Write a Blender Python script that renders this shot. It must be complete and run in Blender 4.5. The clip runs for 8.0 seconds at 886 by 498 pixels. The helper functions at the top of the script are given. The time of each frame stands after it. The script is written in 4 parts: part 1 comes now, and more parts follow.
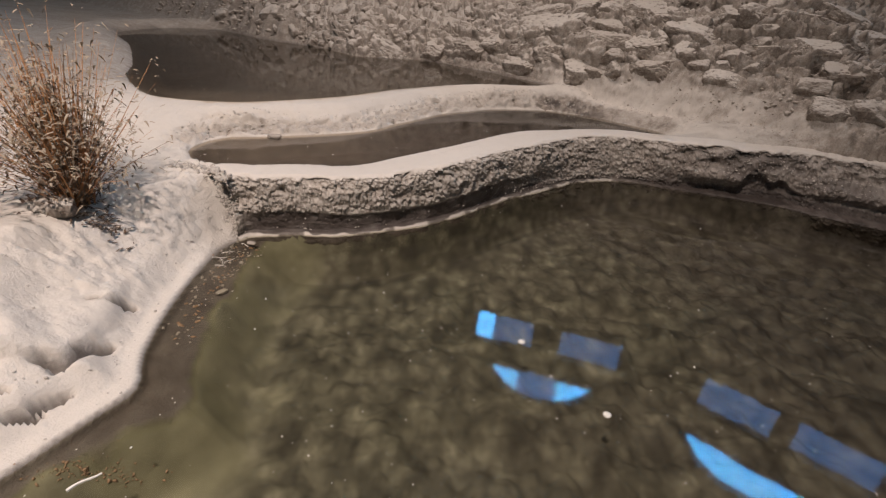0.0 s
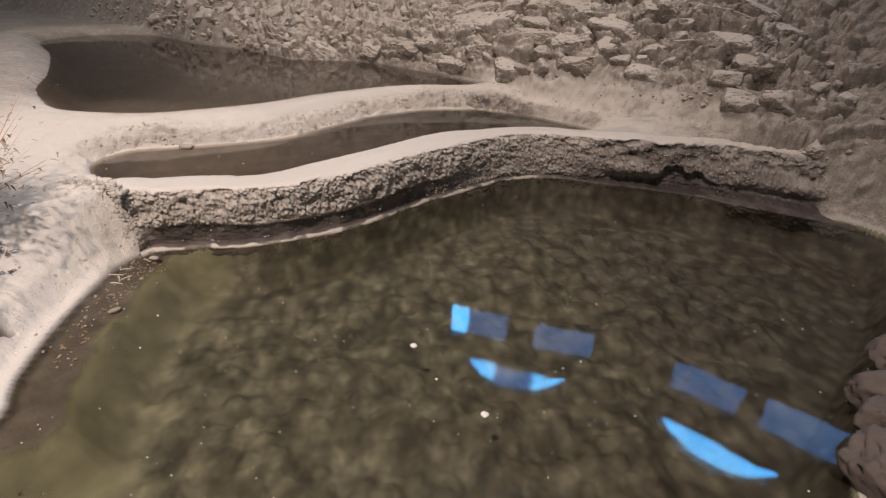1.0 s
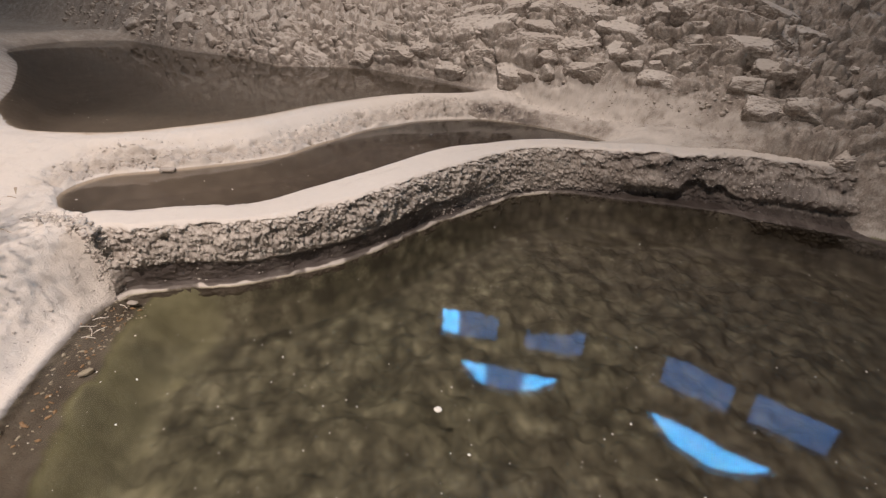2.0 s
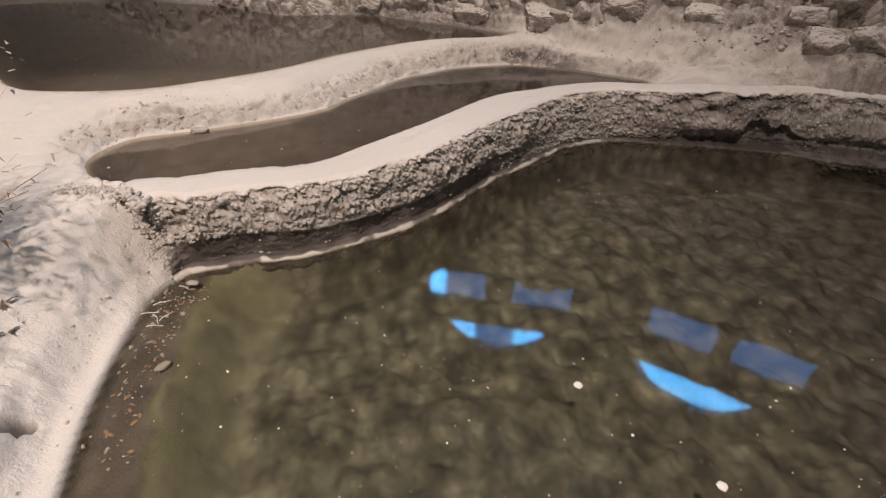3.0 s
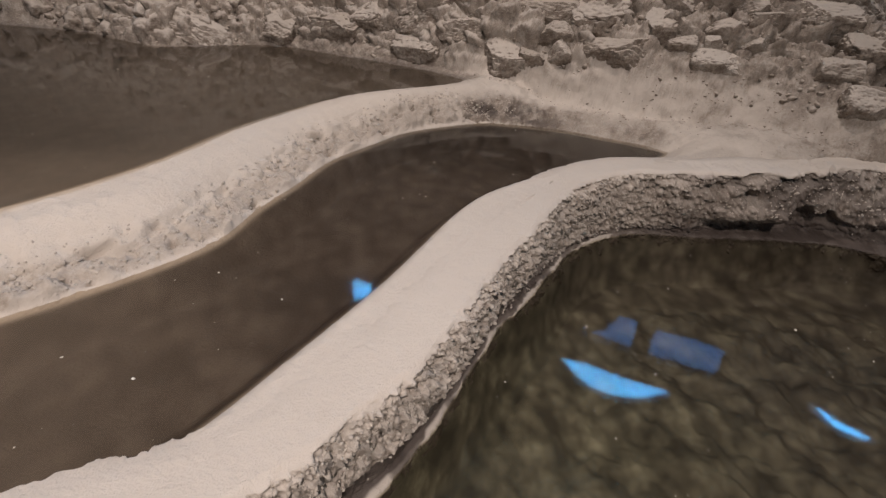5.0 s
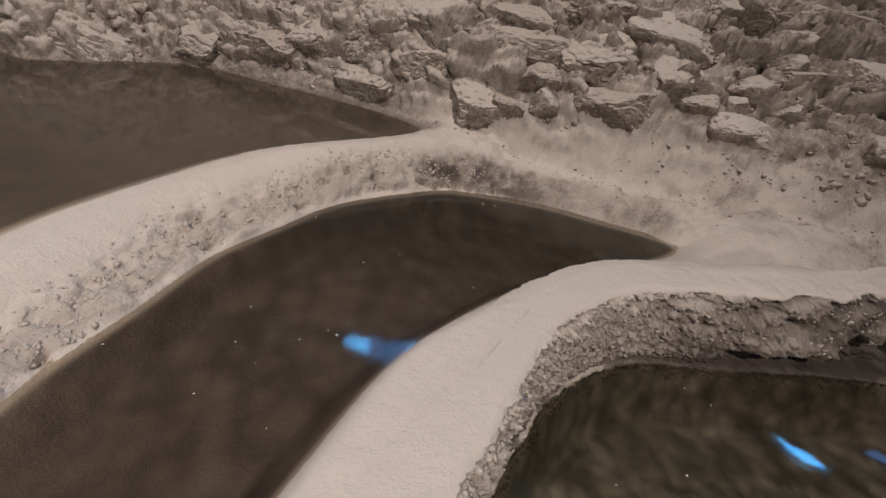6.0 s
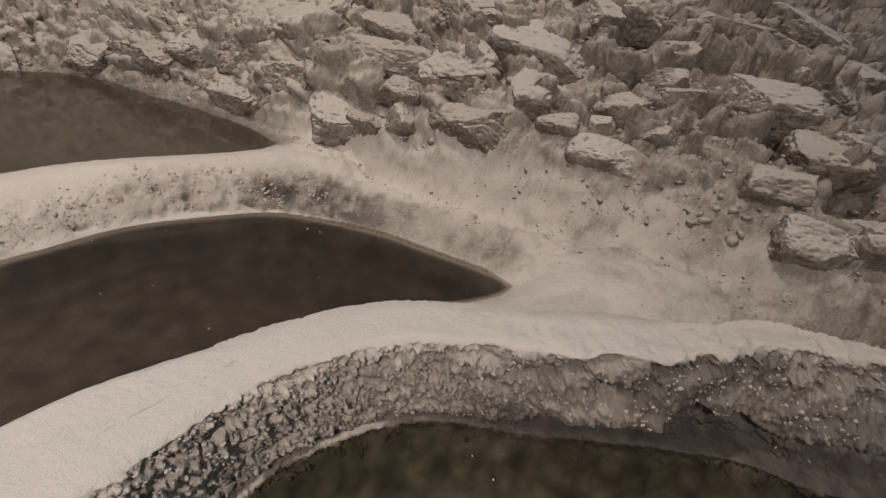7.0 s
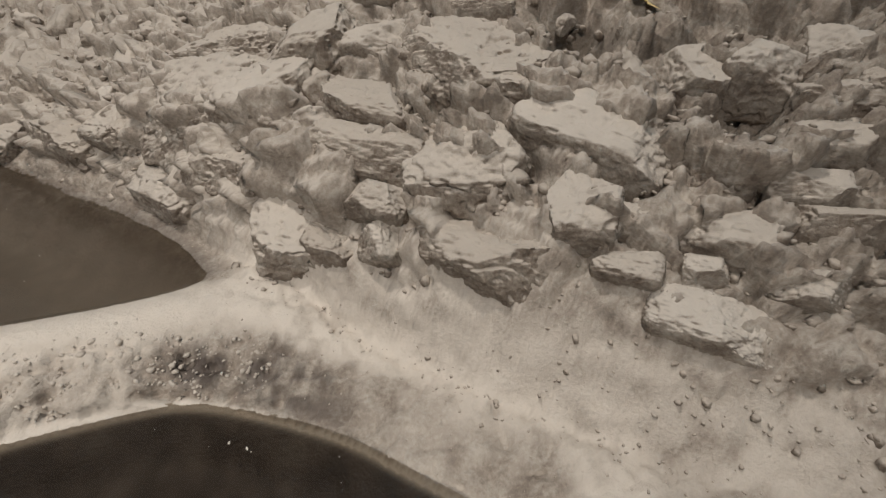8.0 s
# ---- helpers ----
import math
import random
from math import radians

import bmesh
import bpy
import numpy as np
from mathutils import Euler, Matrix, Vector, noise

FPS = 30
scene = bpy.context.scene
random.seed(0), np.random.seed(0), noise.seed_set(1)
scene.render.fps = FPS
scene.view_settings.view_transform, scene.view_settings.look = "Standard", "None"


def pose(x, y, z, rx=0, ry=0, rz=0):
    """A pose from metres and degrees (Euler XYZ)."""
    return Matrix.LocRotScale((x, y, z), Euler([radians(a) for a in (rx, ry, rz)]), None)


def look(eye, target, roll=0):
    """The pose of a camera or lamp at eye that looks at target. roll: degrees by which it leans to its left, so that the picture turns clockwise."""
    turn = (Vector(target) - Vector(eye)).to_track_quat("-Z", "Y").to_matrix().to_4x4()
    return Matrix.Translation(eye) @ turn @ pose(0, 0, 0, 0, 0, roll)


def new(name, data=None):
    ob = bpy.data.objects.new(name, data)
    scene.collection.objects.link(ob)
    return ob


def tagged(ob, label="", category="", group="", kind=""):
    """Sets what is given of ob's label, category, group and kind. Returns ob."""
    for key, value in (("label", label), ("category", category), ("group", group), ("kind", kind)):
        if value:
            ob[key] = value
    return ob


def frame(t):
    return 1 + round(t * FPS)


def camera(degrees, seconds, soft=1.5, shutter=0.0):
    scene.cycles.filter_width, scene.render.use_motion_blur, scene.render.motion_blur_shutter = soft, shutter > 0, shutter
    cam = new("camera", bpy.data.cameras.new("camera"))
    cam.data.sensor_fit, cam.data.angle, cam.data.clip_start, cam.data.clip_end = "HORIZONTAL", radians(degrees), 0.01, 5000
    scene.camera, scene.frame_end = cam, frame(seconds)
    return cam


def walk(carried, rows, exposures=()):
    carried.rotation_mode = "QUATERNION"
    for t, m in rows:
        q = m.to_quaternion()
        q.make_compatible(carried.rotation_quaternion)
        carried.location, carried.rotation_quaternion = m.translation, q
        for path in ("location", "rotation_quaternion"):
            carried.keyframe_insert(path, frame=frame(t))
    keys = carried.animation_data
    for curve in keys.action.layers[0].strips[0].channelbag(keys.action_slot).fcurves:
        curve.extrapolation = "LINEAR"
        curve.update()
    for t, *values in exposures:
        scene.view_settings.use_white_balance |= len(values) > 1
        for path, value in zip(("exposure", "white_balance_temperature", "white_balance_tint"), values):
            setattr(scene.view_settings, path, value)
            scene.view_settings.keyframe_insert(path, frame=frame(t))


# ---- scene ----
cam = camera(81.5, 8.0, soft=1.3, shutter=0.06)
PATH = [
    (0, (0.286, 0.076, 0.555), (0.157, 1.854, -0.351), 5.1),
    (0.5, (0.367, 0.1, 0.558), (0.331, 1.877, -0.359), 4.9),
    (1, (0.442, 0.09, 0.585), (0.407, 1.869, -0.327), 3.9),
    (1.2, (0.465, 0.114, 0.614), (0.44, 1.904, -0.276), 3.8),
    (2.5, (0.27, 0.287, 0.557), (0.314, 2.036, -0.412), 3.1),
    (3, (0.161, 0.336, 0.527), (0.262, 2.04, -0.515), 2.3),
    (3.5, (0.063, 0.461, 0.543), (0.26, 2.151, -0.509), 2.3),
    (4, (0.061, 0.624, 0.555), (0.347, 2.309, -0.484), 2.7),
    (4.2, (0.057, 0.692, 0.553), (0.387, 2.377, -0.471), 3.2),
    (5.3, (0.118, 1.046, 0.568), (0.605, 2.693, -0.455), 7.3),
    (5.5, (0.131, 1.161, 0.537), (0.663, 2.814, -0.455), 9.5),
    (6, (0.236, 1.282, 0.575), (0.748, 2.937, -0.424), 9.0),
    (6.5, (0.444, 1.273, 0.57), (0.873, 2.959, -0.417), 9.4),
    (7, (0.663, 1.316, 0.609), (1.022, 3.021, -0.374), 8.4),
    (7.5, (0.733, 1.48, 0.646), (0.966, 3.201, -0.345), 6.0),
    (8, (0.761, 1.75, 0.65), (0.995, 3.482, -0.322), 4.8),
]
walk(cam, [(t, look(eye, target, roll)) for t, eye, target, roll in PATH],
     [(0, -0.12, 6550, 16), (0.6, 0.03, 6550, 16), (2.5, 0.08, 6550, 16), (4, -0.05, 6550, 16), (5.5, -0.22, 6550, 16), (6.5, -0.10, 6500, 14), (7.3, 0.04, 6400, 10), (8, 0.22, 6300, 6)])

# ---- light: lamps over the springs, two unseen fill lamps added high up, dusk outside ----
world = bpy.data.worlds.new("dusk")
scene.world = world
world.use_nodes = True
world.node_tree.nodes["Background"].inputs[0].default_value = (0.10, 0.30, 0.62, 1)
world.node_tree.nodes["Background"].inputs[1].default_value = 0.3

LAMPS = [
    # name, place, target, size, watts, colour, cone in degrees (0: an open disc)
    ("spot_lamp", (-0.18, -0.62, 2.50), (-0.74, 1.08, 0.0), 0.12, 375, (1.0, 0.895, 0.81), 108),
    ("overhead_lamp", (0.05, 2.15, 3.00), (0.4, 2.3, 0.0), 0.12, 32, (1.0, 0.90, 0.82), 0),
    ("fill_lamp", (-0.9, -0.2, 7.0), (0, 1.5, 0), 0.9, 48, (1.0, 0.90, 0.83), 0),
    ("fill_lamp", (3.4, -3.0, 6.6), (0.5, 1.5, 0), 0.9, 8, (1.0, 0.90, 0.83), 0),
]
for lname, place, target, size, watts, colour, cone in LAMPS:
    data = bpy.data.lights.new(lname + "_light", "SPOT" if cone else "AREA")
    if cone:
        data.spot_size, data.spot_blend, data.shadow_soft_size = radians(cone), 1.0, size / 2
    else:
        data.shape, data.size = "DISK", size
    data.energy, data.color = watts, colour
    new(lname + "_light", data).matrix_world = look(place, target)


# ---- numbers: noise, curves ----
def lattice(ix, iy, iz, seed):
    h = (ix * 374761393 + iy * 668265263 + iz * 2147483647 + seed * 974634157) & 0xFFFFFFFF
    h = ((h ^ (h >> 13)) * 1274126177) & 0xFFFFFFFF
    h = ((h ^ (h >> 16)) * 2246822519) & 0xFFFFFFFF
    return ((h ^ (h >> 15)) & 0xFFFFFF) / 0xFFFFFF


def vnoise(x, y, z=0.0, seed=0):
    """Smooth value noise in -1..1."""
    x, y, z = np.broadcast_arrays(np.asarray(x, float), np.asarray(y, float), np.asarray(z, float))
    fx, fy, fz = np.floor(x), np.floor(y), np.floor(z)
    ix, iy, iz = fx.astype(np.int64), fy.astype(np.int64), fz.astype(np.int64)
    u, v, w = x - fx, y - fy, z - fz
    u, v, w = (q * q * q * (q * (q * 6 - 15) + 10) for q in (u, v, w))
    total = 0
    for a in (0, 1):
        for b in (0, 1):
            for c in (0, 1):
                total = total + lattice(ix + a, iy + b, iz + c, seed) * (u if a else 1 - u) * (v if b else 1 - v) * (w if c else 1 - w)
    return total * 2 - 1


def fbm(x, y, z=0.0, octaves=4, seed=0, gain=0.5):
    total, amp, norm = 0, 1.0, 0.0
    for k in range(octaves):
        total = total + amp * vnoise(x * 2**k + 17.3 * k, y * 2**k + 5.1 * k, np.asarray(z) * 2**k, seed + k)
        norm += amp
        amp *= gain
    return total / norm


def cells(x, y, seed=0, jitter=0.85):
    """Worley cells: nearest distance, distance to the border, a random number of the cell and its centre."""
    x, y = np.asarray(x, float), np.asarray(y, float)
    ix, iy = np.floor(x).astype(np.int64), np.floor(y).astype(np.int64)
    one = np.full(x.shape, 9.0)
    two, rnd, cx, cy = one.copy(), np.zeros(x.shape), np.zeros(x.shape), np.zeros(x.shape)
    for a in (-1, 0, 1):
        for b in (-1, 0, 1):
            px = ix + a + 0.5 + jitter * (lattice(ix + a, iy + b, 0, seed) - 0.5)
            py = iy + b + 0.5 + jitter * (lattice(ix + a, iy + b, 1, seed) - 0.5)
            d = np.hypot(px - x, py - y)
            near = d < one
            two = np.where(near, one, np.minimum(two, d))
            rnd = np.where(near, lattice(ix + a, iy + b, 2, seed), rnd)
            cx, cy, one = np.where(near, px, cx), np.where(near, py, cy), np.where(near, d, one)
    return one, two - one, rnd, cx, cy


def smooth(a, b, v):
    q = np.clip((np.asarray(v, float) - a) / (b - a), 0, 1)
    return q * q * (3 - 2 * q)


def smin(a, b, k):
    h = np.clip(0.5 + 0.5 * (b - a) / k, 0, 1)
    return b * (1 - h) + a * h - k * h * (1 - h)


def spline(points, step=0.02, closed=False):
    """A smooth curve (Catmull-Rom) through control points."""
    p = np.array(points, float)
    p = np.vstack([p[-1], p, p[0], p[1]]) if closed else np.vstack([2 * p[0] - p[1], p, 2 * p[-1] - p[-2]])
    out = []
    for a, b, c, d in zip(p, p[1:], p[2:], p[3:]):
        n = max(2, int(np.linalg.norm(c - b) / step))
        t = np.linspace(0, 1, n, endpoint=False)[:, None]
        out.append(0.5 * (2 * b + (c - a) * t + (2 * a - 5 * b + 4 * c - d) * t**2 + (3 * b - a - 3 * c + d) * t**3))
    if not closed:
        out.append(p[-2][None])
    return np.vstack(out)


def away(line, x, y, closed):
    """Distance from points to a polyline; for a closed one negative inside."""
    shape = np.shape(x)
    x, y = np.ravel(x), np.ravel(y)
    best, inside = np.full(x.shape, 1e9), np.zeros(x.shape, bool)
    ends = np.roll(line, -1, 0) if closed else line[1:]
    for (ax, ay), (bx, by) in zip(line, ends):
        ex, ey = bx - ax, by - ay
        t = np.clip(((x - ax) * ex + (y - ay) * ey) / (ex * ex + ey * ey + 1e-12), 0, 1)
        best = np.minimum(best, (ax + t * ex - x) ** 2 + (ay + t * ey - y) ** 2)
        if closed and ay != by:
            inside ^= ((ay > y) != (by > y)) & (x < (bx - ax) * (y - ay) / (by - ay) + ax)
    best = np.sqrt(best)
    return np.where(inside, -best, best).reshape(shape)


# ---- the plan of the springs: three pools in steps ----
POND_Z, CHANNEL_Z, FAR_Z = 0.0, 0.137, 0.205
FRONT = [(-0.235, 1.115), (-0.15, 1.145), (-0.04, 1.175), (0.08, 1.245), (0.19, 1.335), (0.36, 1.55), (0.42, 1.605), (0.50, 1.69), (0.60, 1.785),
         (0.70, 1.835), (0.80, 1.85), (0.95, 1.82), (1.10, 1.795), (1.25, 1.765), (1.32, 1.73), (1.43, 1.70), (1.58, 1.64)]
POND = spline([(-0.30, 0.30), (-0.24, 0.42), (-0.205, 0.52), (-0.18, 0.60), (-0.215, 0.67), (-0.25, 0.80), (-0.268, 0.93), (-0.27, 1.04)] + FRONT
              + [(1.70, 1.47), (1.50, 1.15), (1.24, 0.86), (1.04, 0.64), (0.97, 0.45), (0.90, 0.2), (0.5, 0.02), (0.0, 0.02), (-0.3, 0.15)], closed=True)
CHANNEL = spline([(-0.47, 1.30), (-0.435, 1.225), (-0.375, 1.183), (-0.27, 1.178), (-0.165, 1.20), (-0.068, 1.26), (0.052, 1.388), (0.172, 1.527), (0.322, 1.725),
                  (0.433, 1.816), (0.565, 1.894), (0.70, 1.95), (0.86, 1.978), (0.935, 2.02), (0.90, 2.065), (0.80, 2.133), (0.70, 2.195), (0.53, 2.245), (0.40, 2.215),
                  (0.28, 2.16), (0.19, 2.075), (0.10, 1.985), (0.03, 1.86), (-0.035, 1.75), (-0.08, 1.655), (-0.165, 1.575), (-0.33, 1.468), (-0.44, 1.405)], closed=True)
FAR = spline([(-0.95, 1.75), (-0.82, 1.605), (-0.70, 1.525), (-0.50, 1.548), (-0.365, 1.645), (-0.21, 1.81), (-0.09, 2.01), (0.01, 2.13), (0.09, 2.215), (0.2, 2.288),
              (0.40, 2.37), (0.49, 2.43), (0.47, 2.48), (0.36, 2.60), (0.16, 2.73), (-0.07, 2.87), (-0.28, 2.83), (-0.45, 2.79), (-0.70, 2.98), (-1.05, 3.11), (-1.45, 3.35),
              (-1.7, 3.2), (-1.72, 2.8), (-1.4, 2.42), (-1.1, 2.0)], closed=True)
# the worn, dark strip of bank at the channel's far end
STAIN = spline([(0.52, 2.285), (0.57, 2.282), (0.64, 2.26), (0.74, 2.215), (0.84, 2.16), (0.92, 2.10)])
ROCKFOOT = spline([(-4.5, 5.2), (-2.2, 3.9), (-1.5, 3.42), (-1.05, 3.14), (-0.70, 3.0), (-0.45, 2.82), (-0.27, 2.86), (-0.07, 2.89), (0.16, 2.755), (0.37, 2.63),
                   (0.50, 2.50), (0.62, 2.41), (0.85, 2.25), (1.05, 2.11), (1.2, 2.01), (1.42, 1.84), (1.62, 1.68), (1.74, 1.47), (1.55, 1.14), (1.29, 0.84), (1.10, 0.62),
                   (1.05, 0.42), (1.2, 0.0), (2.0, -1.2), (4.5, -3.0)])


# ---- materials ----
def material(name):
    m = bpy.data.materials.new(name)
    m.use_nodes = True
    return m, m.node_tree.nodes, m.node_tree.links, m.node_tree.nodes["Principled BSDF"]


def ramp(nodes, *stops):
    r = nodes.new("ShaderNodeValToRGB")
    while len(r.color_ramp.elements) < len(stops):
        r.color_ramp.elements.new(0.5)
    for e, (pos, col) in zip(r.color_ramp.elements, stops):
        e.position = pos
        e.color = (*col, 1) if len(col) == 3 else col
    return r


def noise_node(nodes, links, scale, detail=4, rough=0.55, where=None, kind="ShaderNodeTexNoise"):
    n = nodes.new(kind)
    n.inputs["Scale"].default_value = scale
    if kind == "ShaderNodeTexNoise":
        n.inputs["Detail"].default_value, n.inputs["Roughness"].default_value = detail, rough
    if where is not None:
        links.new(where, n.inputs["Vector"])
    return n


def mix(nodes, links, a, b, factor, mode="MIX"):
    m = nodes.new("ShaderNodeMix")
    m.data_type, m.blend_type = "RGBA", mode
    for socket, value in ((m.inputs[0], factor), (m.inputs[6], a), (m.inputs[7], b)):
        if isinstance(value, bpy.types.NodeSocket):
            links.new(value, socket)
        elif isinstance(value, (int, float)):
            socket.default_value = value
        else:
            socket.default_value = (*value, 1)
    return m.outputs[2]


def maths(nodes, links, op, a, b=None, clamp=False):
    m = nodes.new("ShaderNodeMath")
    m.operation, m.use_clamp = op, clamp
    for socket, value in zip(m.inputs, (a, b)):
        if isinstance(value, bpy.types.NodeSocket):
            links.new(value, socket)
        elif value is not None:
            socket.default_value = value
    return m.outputs[0]


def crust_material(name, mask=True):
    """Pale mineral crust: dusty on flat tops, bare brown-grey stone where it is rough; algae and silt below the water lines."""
    m, nodes, links, bsdf = material(name)
    at = nodes.new("ShaderNodeNewGeometry").outputs["Position"]
    big = noise_node(nodes, links, 6, 5, 0.6, at).outputs["Fac"]
    mid = noise_node(nodes, links, 34, 6, 0.65, at).outputs["Fac"]
    fine = noise_node(nodes, links, 170, 5, 0.7, at).outputs["Fac"]
    pale = mix(nodes, links, mix(nodes, links, (0.56, 0.50, 0.435), (0.70, 0.635, 0.56), big), mix(nodes, links, (0.47, 0.415, 0.36), (0.74, 0.675, 0.60), mid), 0.45)
    stone_r = ramp(nodes, (0.30, (0.095, 0.073, 0.060)), (0.45, (0.245, 0.202, 0.165)), (0.58, (0.40, 0.355, 0.305)), (0.75, (0.55, 0.50, 0.44)))
    links.new(maths(nodes, links, "ADD", maths(nodes, links, "MULTIPLY", mid, 0.62), maths(nodes, links, "MULTIPLY", fine, 0.38)), stone_r.inputs[0])
    if mask:
        attr = nodes.new("ShaderNodeVertexColor")
        attr.layer_name = "coat"
        split = nodes.new("ShaderNodeSeparateColor")
        links.new(attr.outputs["Color"], split.inputs[0])
        # bare and murk also darken pits, hollows and the cave, as shade would
        bare, bed, murk = split.outputs[0], split.outputs[1], split.outputs[2]
        rough_mask = maths(nodes, links, "ADD", bare, maths(nodes, links, "MULTIPLY", maths(nodes, links, "SUBTRACT", mid, 0.5), 0.9), True)
        col = mix(nodes, links, pale, stone_r.outputs[0], rough_mask)
        # pond bed: mottled algae over brown silt
        tuft = nodes.new("ShaderNodeMapping")
        tuft.inputs["Scale"].default_value = (1.0, 0.75, 1.0)
        links.new(at, tuft.inputs["Vector"])
        soft = noise_node(nodes, links, 19, 6, 0.6, tuft.outputs[0])
        bend = nodes.new("ShaderNodeVectorMath")
        bend.operation = "MULTIPLY_ADD"
        bend.inputs[1].default_value = (0.02, 0.02, 0.0)
        links.new(noise_node(nodes, links, 40, 3, 0.5, tuft.outputs[0]).outputs["Color"], bend.inputs[0])
        links.new(tuft.outputs[0], bend.inputs[2])
        lump = noise_node(nodes, links, 30, where=bend.outputs[0], kind="ShaderNodeTexVoronoi")
        lump.feature = "SMOOTH_F1"
        lump.inputs["Smoothness"].default_value = 0.3
        blot = maths(nodes, links, "ADD", maths(nodes, links, "MULTIPLY", soft.outputs["Fac"], 0.70), maths(nodes, links, "MULTIPLY", maths(nodes, links, "SUBTRACT", 1.0, lump.outputs["Distance"]), 0.25))
        tint = noise_node(nodes, links, 4.5, 3, 0.5, at).outputs["Fac"]
        bed_r = ramp(nodes, (0.37, (0.048, 0.042, 0.033)), (0.47, (0.090, 0.080, 0.062)), (0.55, (0.142, 0.127, 0.098)), (0.66, (0.245, 0.222, 0.175)))
        links.new(maths(nodes, links, "ADD", maths(nodes, links, "MULTIPLY", blot, 0.8), maths(nodes, links, "MULTIPLY", fine, 0.2)), bed_r.inputs[0])
        bed_c = mix(nodes, links, bed_r.outputs[0], (0.95, 1.00, 0.90), tint, "MULTIPLY")
        col = mix(nodes, links, col, bed_c, bed)
        # a paler, yellow-green margin where the shelf ends
        margin = maths(nodes, links, "MULTIPLY", maths(nodes, links, "MULTIPLY", bed, maths(nodes, links, "SUBTRACT", 1.0, bed)), 4.6, True)
        col = mix(nodes, links, col, mix(nodes, links, (0.11, 0.106, 0.062), (0.33, 0.315, 0.19), blot), margin)
        silt_r = ramp(nodes, (0.38, (0.046, 0.034, 0.029)), (0.5, (0.080, 0.063, 0.055)), (0.64, (0.120, 0.100, 0.086)))
        links.new(blot, silt_r.inputs[0])
        silt = silt_r.outputs[0]
        col = mix(nodes, links, col, silt, murk)
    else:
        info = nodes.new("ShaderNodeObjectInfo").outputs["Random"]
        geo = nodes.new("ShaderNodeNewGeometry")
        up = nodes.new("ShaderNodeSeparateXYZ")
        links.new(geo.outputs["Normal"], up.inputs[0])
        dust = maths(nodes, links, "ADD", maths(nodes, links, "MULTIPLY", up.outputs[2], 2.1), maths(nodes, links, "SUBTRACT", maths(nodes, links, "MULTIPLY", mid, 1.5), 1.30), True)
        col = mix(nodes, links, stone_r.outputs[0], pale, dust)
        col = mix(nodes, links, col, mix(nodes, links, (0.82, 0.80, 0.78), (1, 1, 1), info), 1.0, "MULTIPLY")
    links.new(col, bsdf.inputs["Base Color"])
    bsdf.inputs["Roughness"].default_value = 0.92
    if mask:
        links.new(maths(nodes, links, "SUBTRACT", 0.92, maths(nodes, links, "MULTIPLY", murk, 0.5)), bsdf.inputs["Roughness"])
    bsdf.inputs["Specular IOR Level"].default_value = 0.25
    bump = nodes.new("ShaderNodeBump")
    bump.inputs["Strength"].default_value, bump.inputs["Distance"].default_value = 0.8, 0.005 if mask else 0.009
    grain = noise_node(nodes, links, 520, 3, 0.7, at).outputs["Fac"]
    relief_h = maths(nodes, links, "ADD", maths(nodes, links, "MULTIPLY", mid, 1.0), maths(nodes, links, "MULTIPLY", fine, 0.6))
    links.new(maths(nodes, links, "ADD", relief_h, maths(nodes, links, "MULTIPLY", grain, 0.2)), bump.inputs["Height"])
    if mask:
        links.new(maths(nodes, links, "SUBTRACT", 0.8, maths(nodes, links, "MULTIPLY", bed, 0.5)), bump.inputs["Strength"])
    links.new(bump.outputs[0], bsdf.inputs["Normal"])
    return m


def water_material(name, tint, haze):
    """Clear still water: a tinted body under a mirror that Fresnel governs, with the faintest ripple."""
    m, nodes, links, bsdf = material(name)
    nodes.remove(bsdf)
    out = nodes["Material Output"]
    clear, gloss, fres, blend = (nodes.new("ShaderNode" + k) for k in ("BsdfTransparent", "BsdfGlossy", "Fresnel", "MixShader"))
    clear.inputs[0].default_value = (*tint, 1)
    gloss.inputs["Roughness"].default_value = haze
    fres.inputs[0].default_value = 1.33
    at = nodes.new("ShaderNodeNewGeometry").outputs["Position"]
    bump = nodes.new("ShaderNodeBump")
    bump.inputs["Strength"].default_value, bump.inputs["Distance"].default_value = 0.25, 0.0011
    links.new(noise_node(nodes, links, 9, 2, 0.4, at).outputs["Fac"], bump.inputs["Height"])
    links.new(bump.outputs[0], gloss.inputs["Normal"])
    links.new(fres.outputs[0], blend.inputs[0])
    links.new(clear.outputs[0], blend.inputs[1])
    links.new(gloss.outputs[0], blend.inputs[2])
    links.new(blend.outputs[0], out.inputs[0])
    return m


def plain(name, a, b, scale=8.0, rough=0.8, bump_m=0.002, metal=0.0):
    m, nodes, links, bsdf = material(name)
    at = nodes.new("ShaderNodeNewGeometry").outputs["Position"]
    n = noise_node(nodes, links, scale, 6, 0.65, at).outputs["Fac"]
    links.new(mix(nodes, links, a, b, n), bsdf.inputs["Base Color"])
    bsdf.inputs["Roughness"].default_value, bsdf.inputs["Metallic"].default_value = rough, metal
    bump = nodes.new("ShaderNodeBump")
    bump.inputs["Strength"].default_value, bump.inputs["Distance"].default_value = 0.6, bump_m
    links.new(n, bump.inputs["Height"])
    links.new(bump.outputs[0], bsdf.inputs["Normal"])
    return m


def glow(name, colour, strength):
    m, nodes, links, bsdf = material(name)
    nodes.remove(bsdf)
    e = nodes.new("ShaderNodeEmission")
    e.inputs[0].default_value, e.inputs[1].default_value = (*colour, 1), strength
    links.new(e.outputs[0], nodes["Material Output"].inputs[0])
    return m


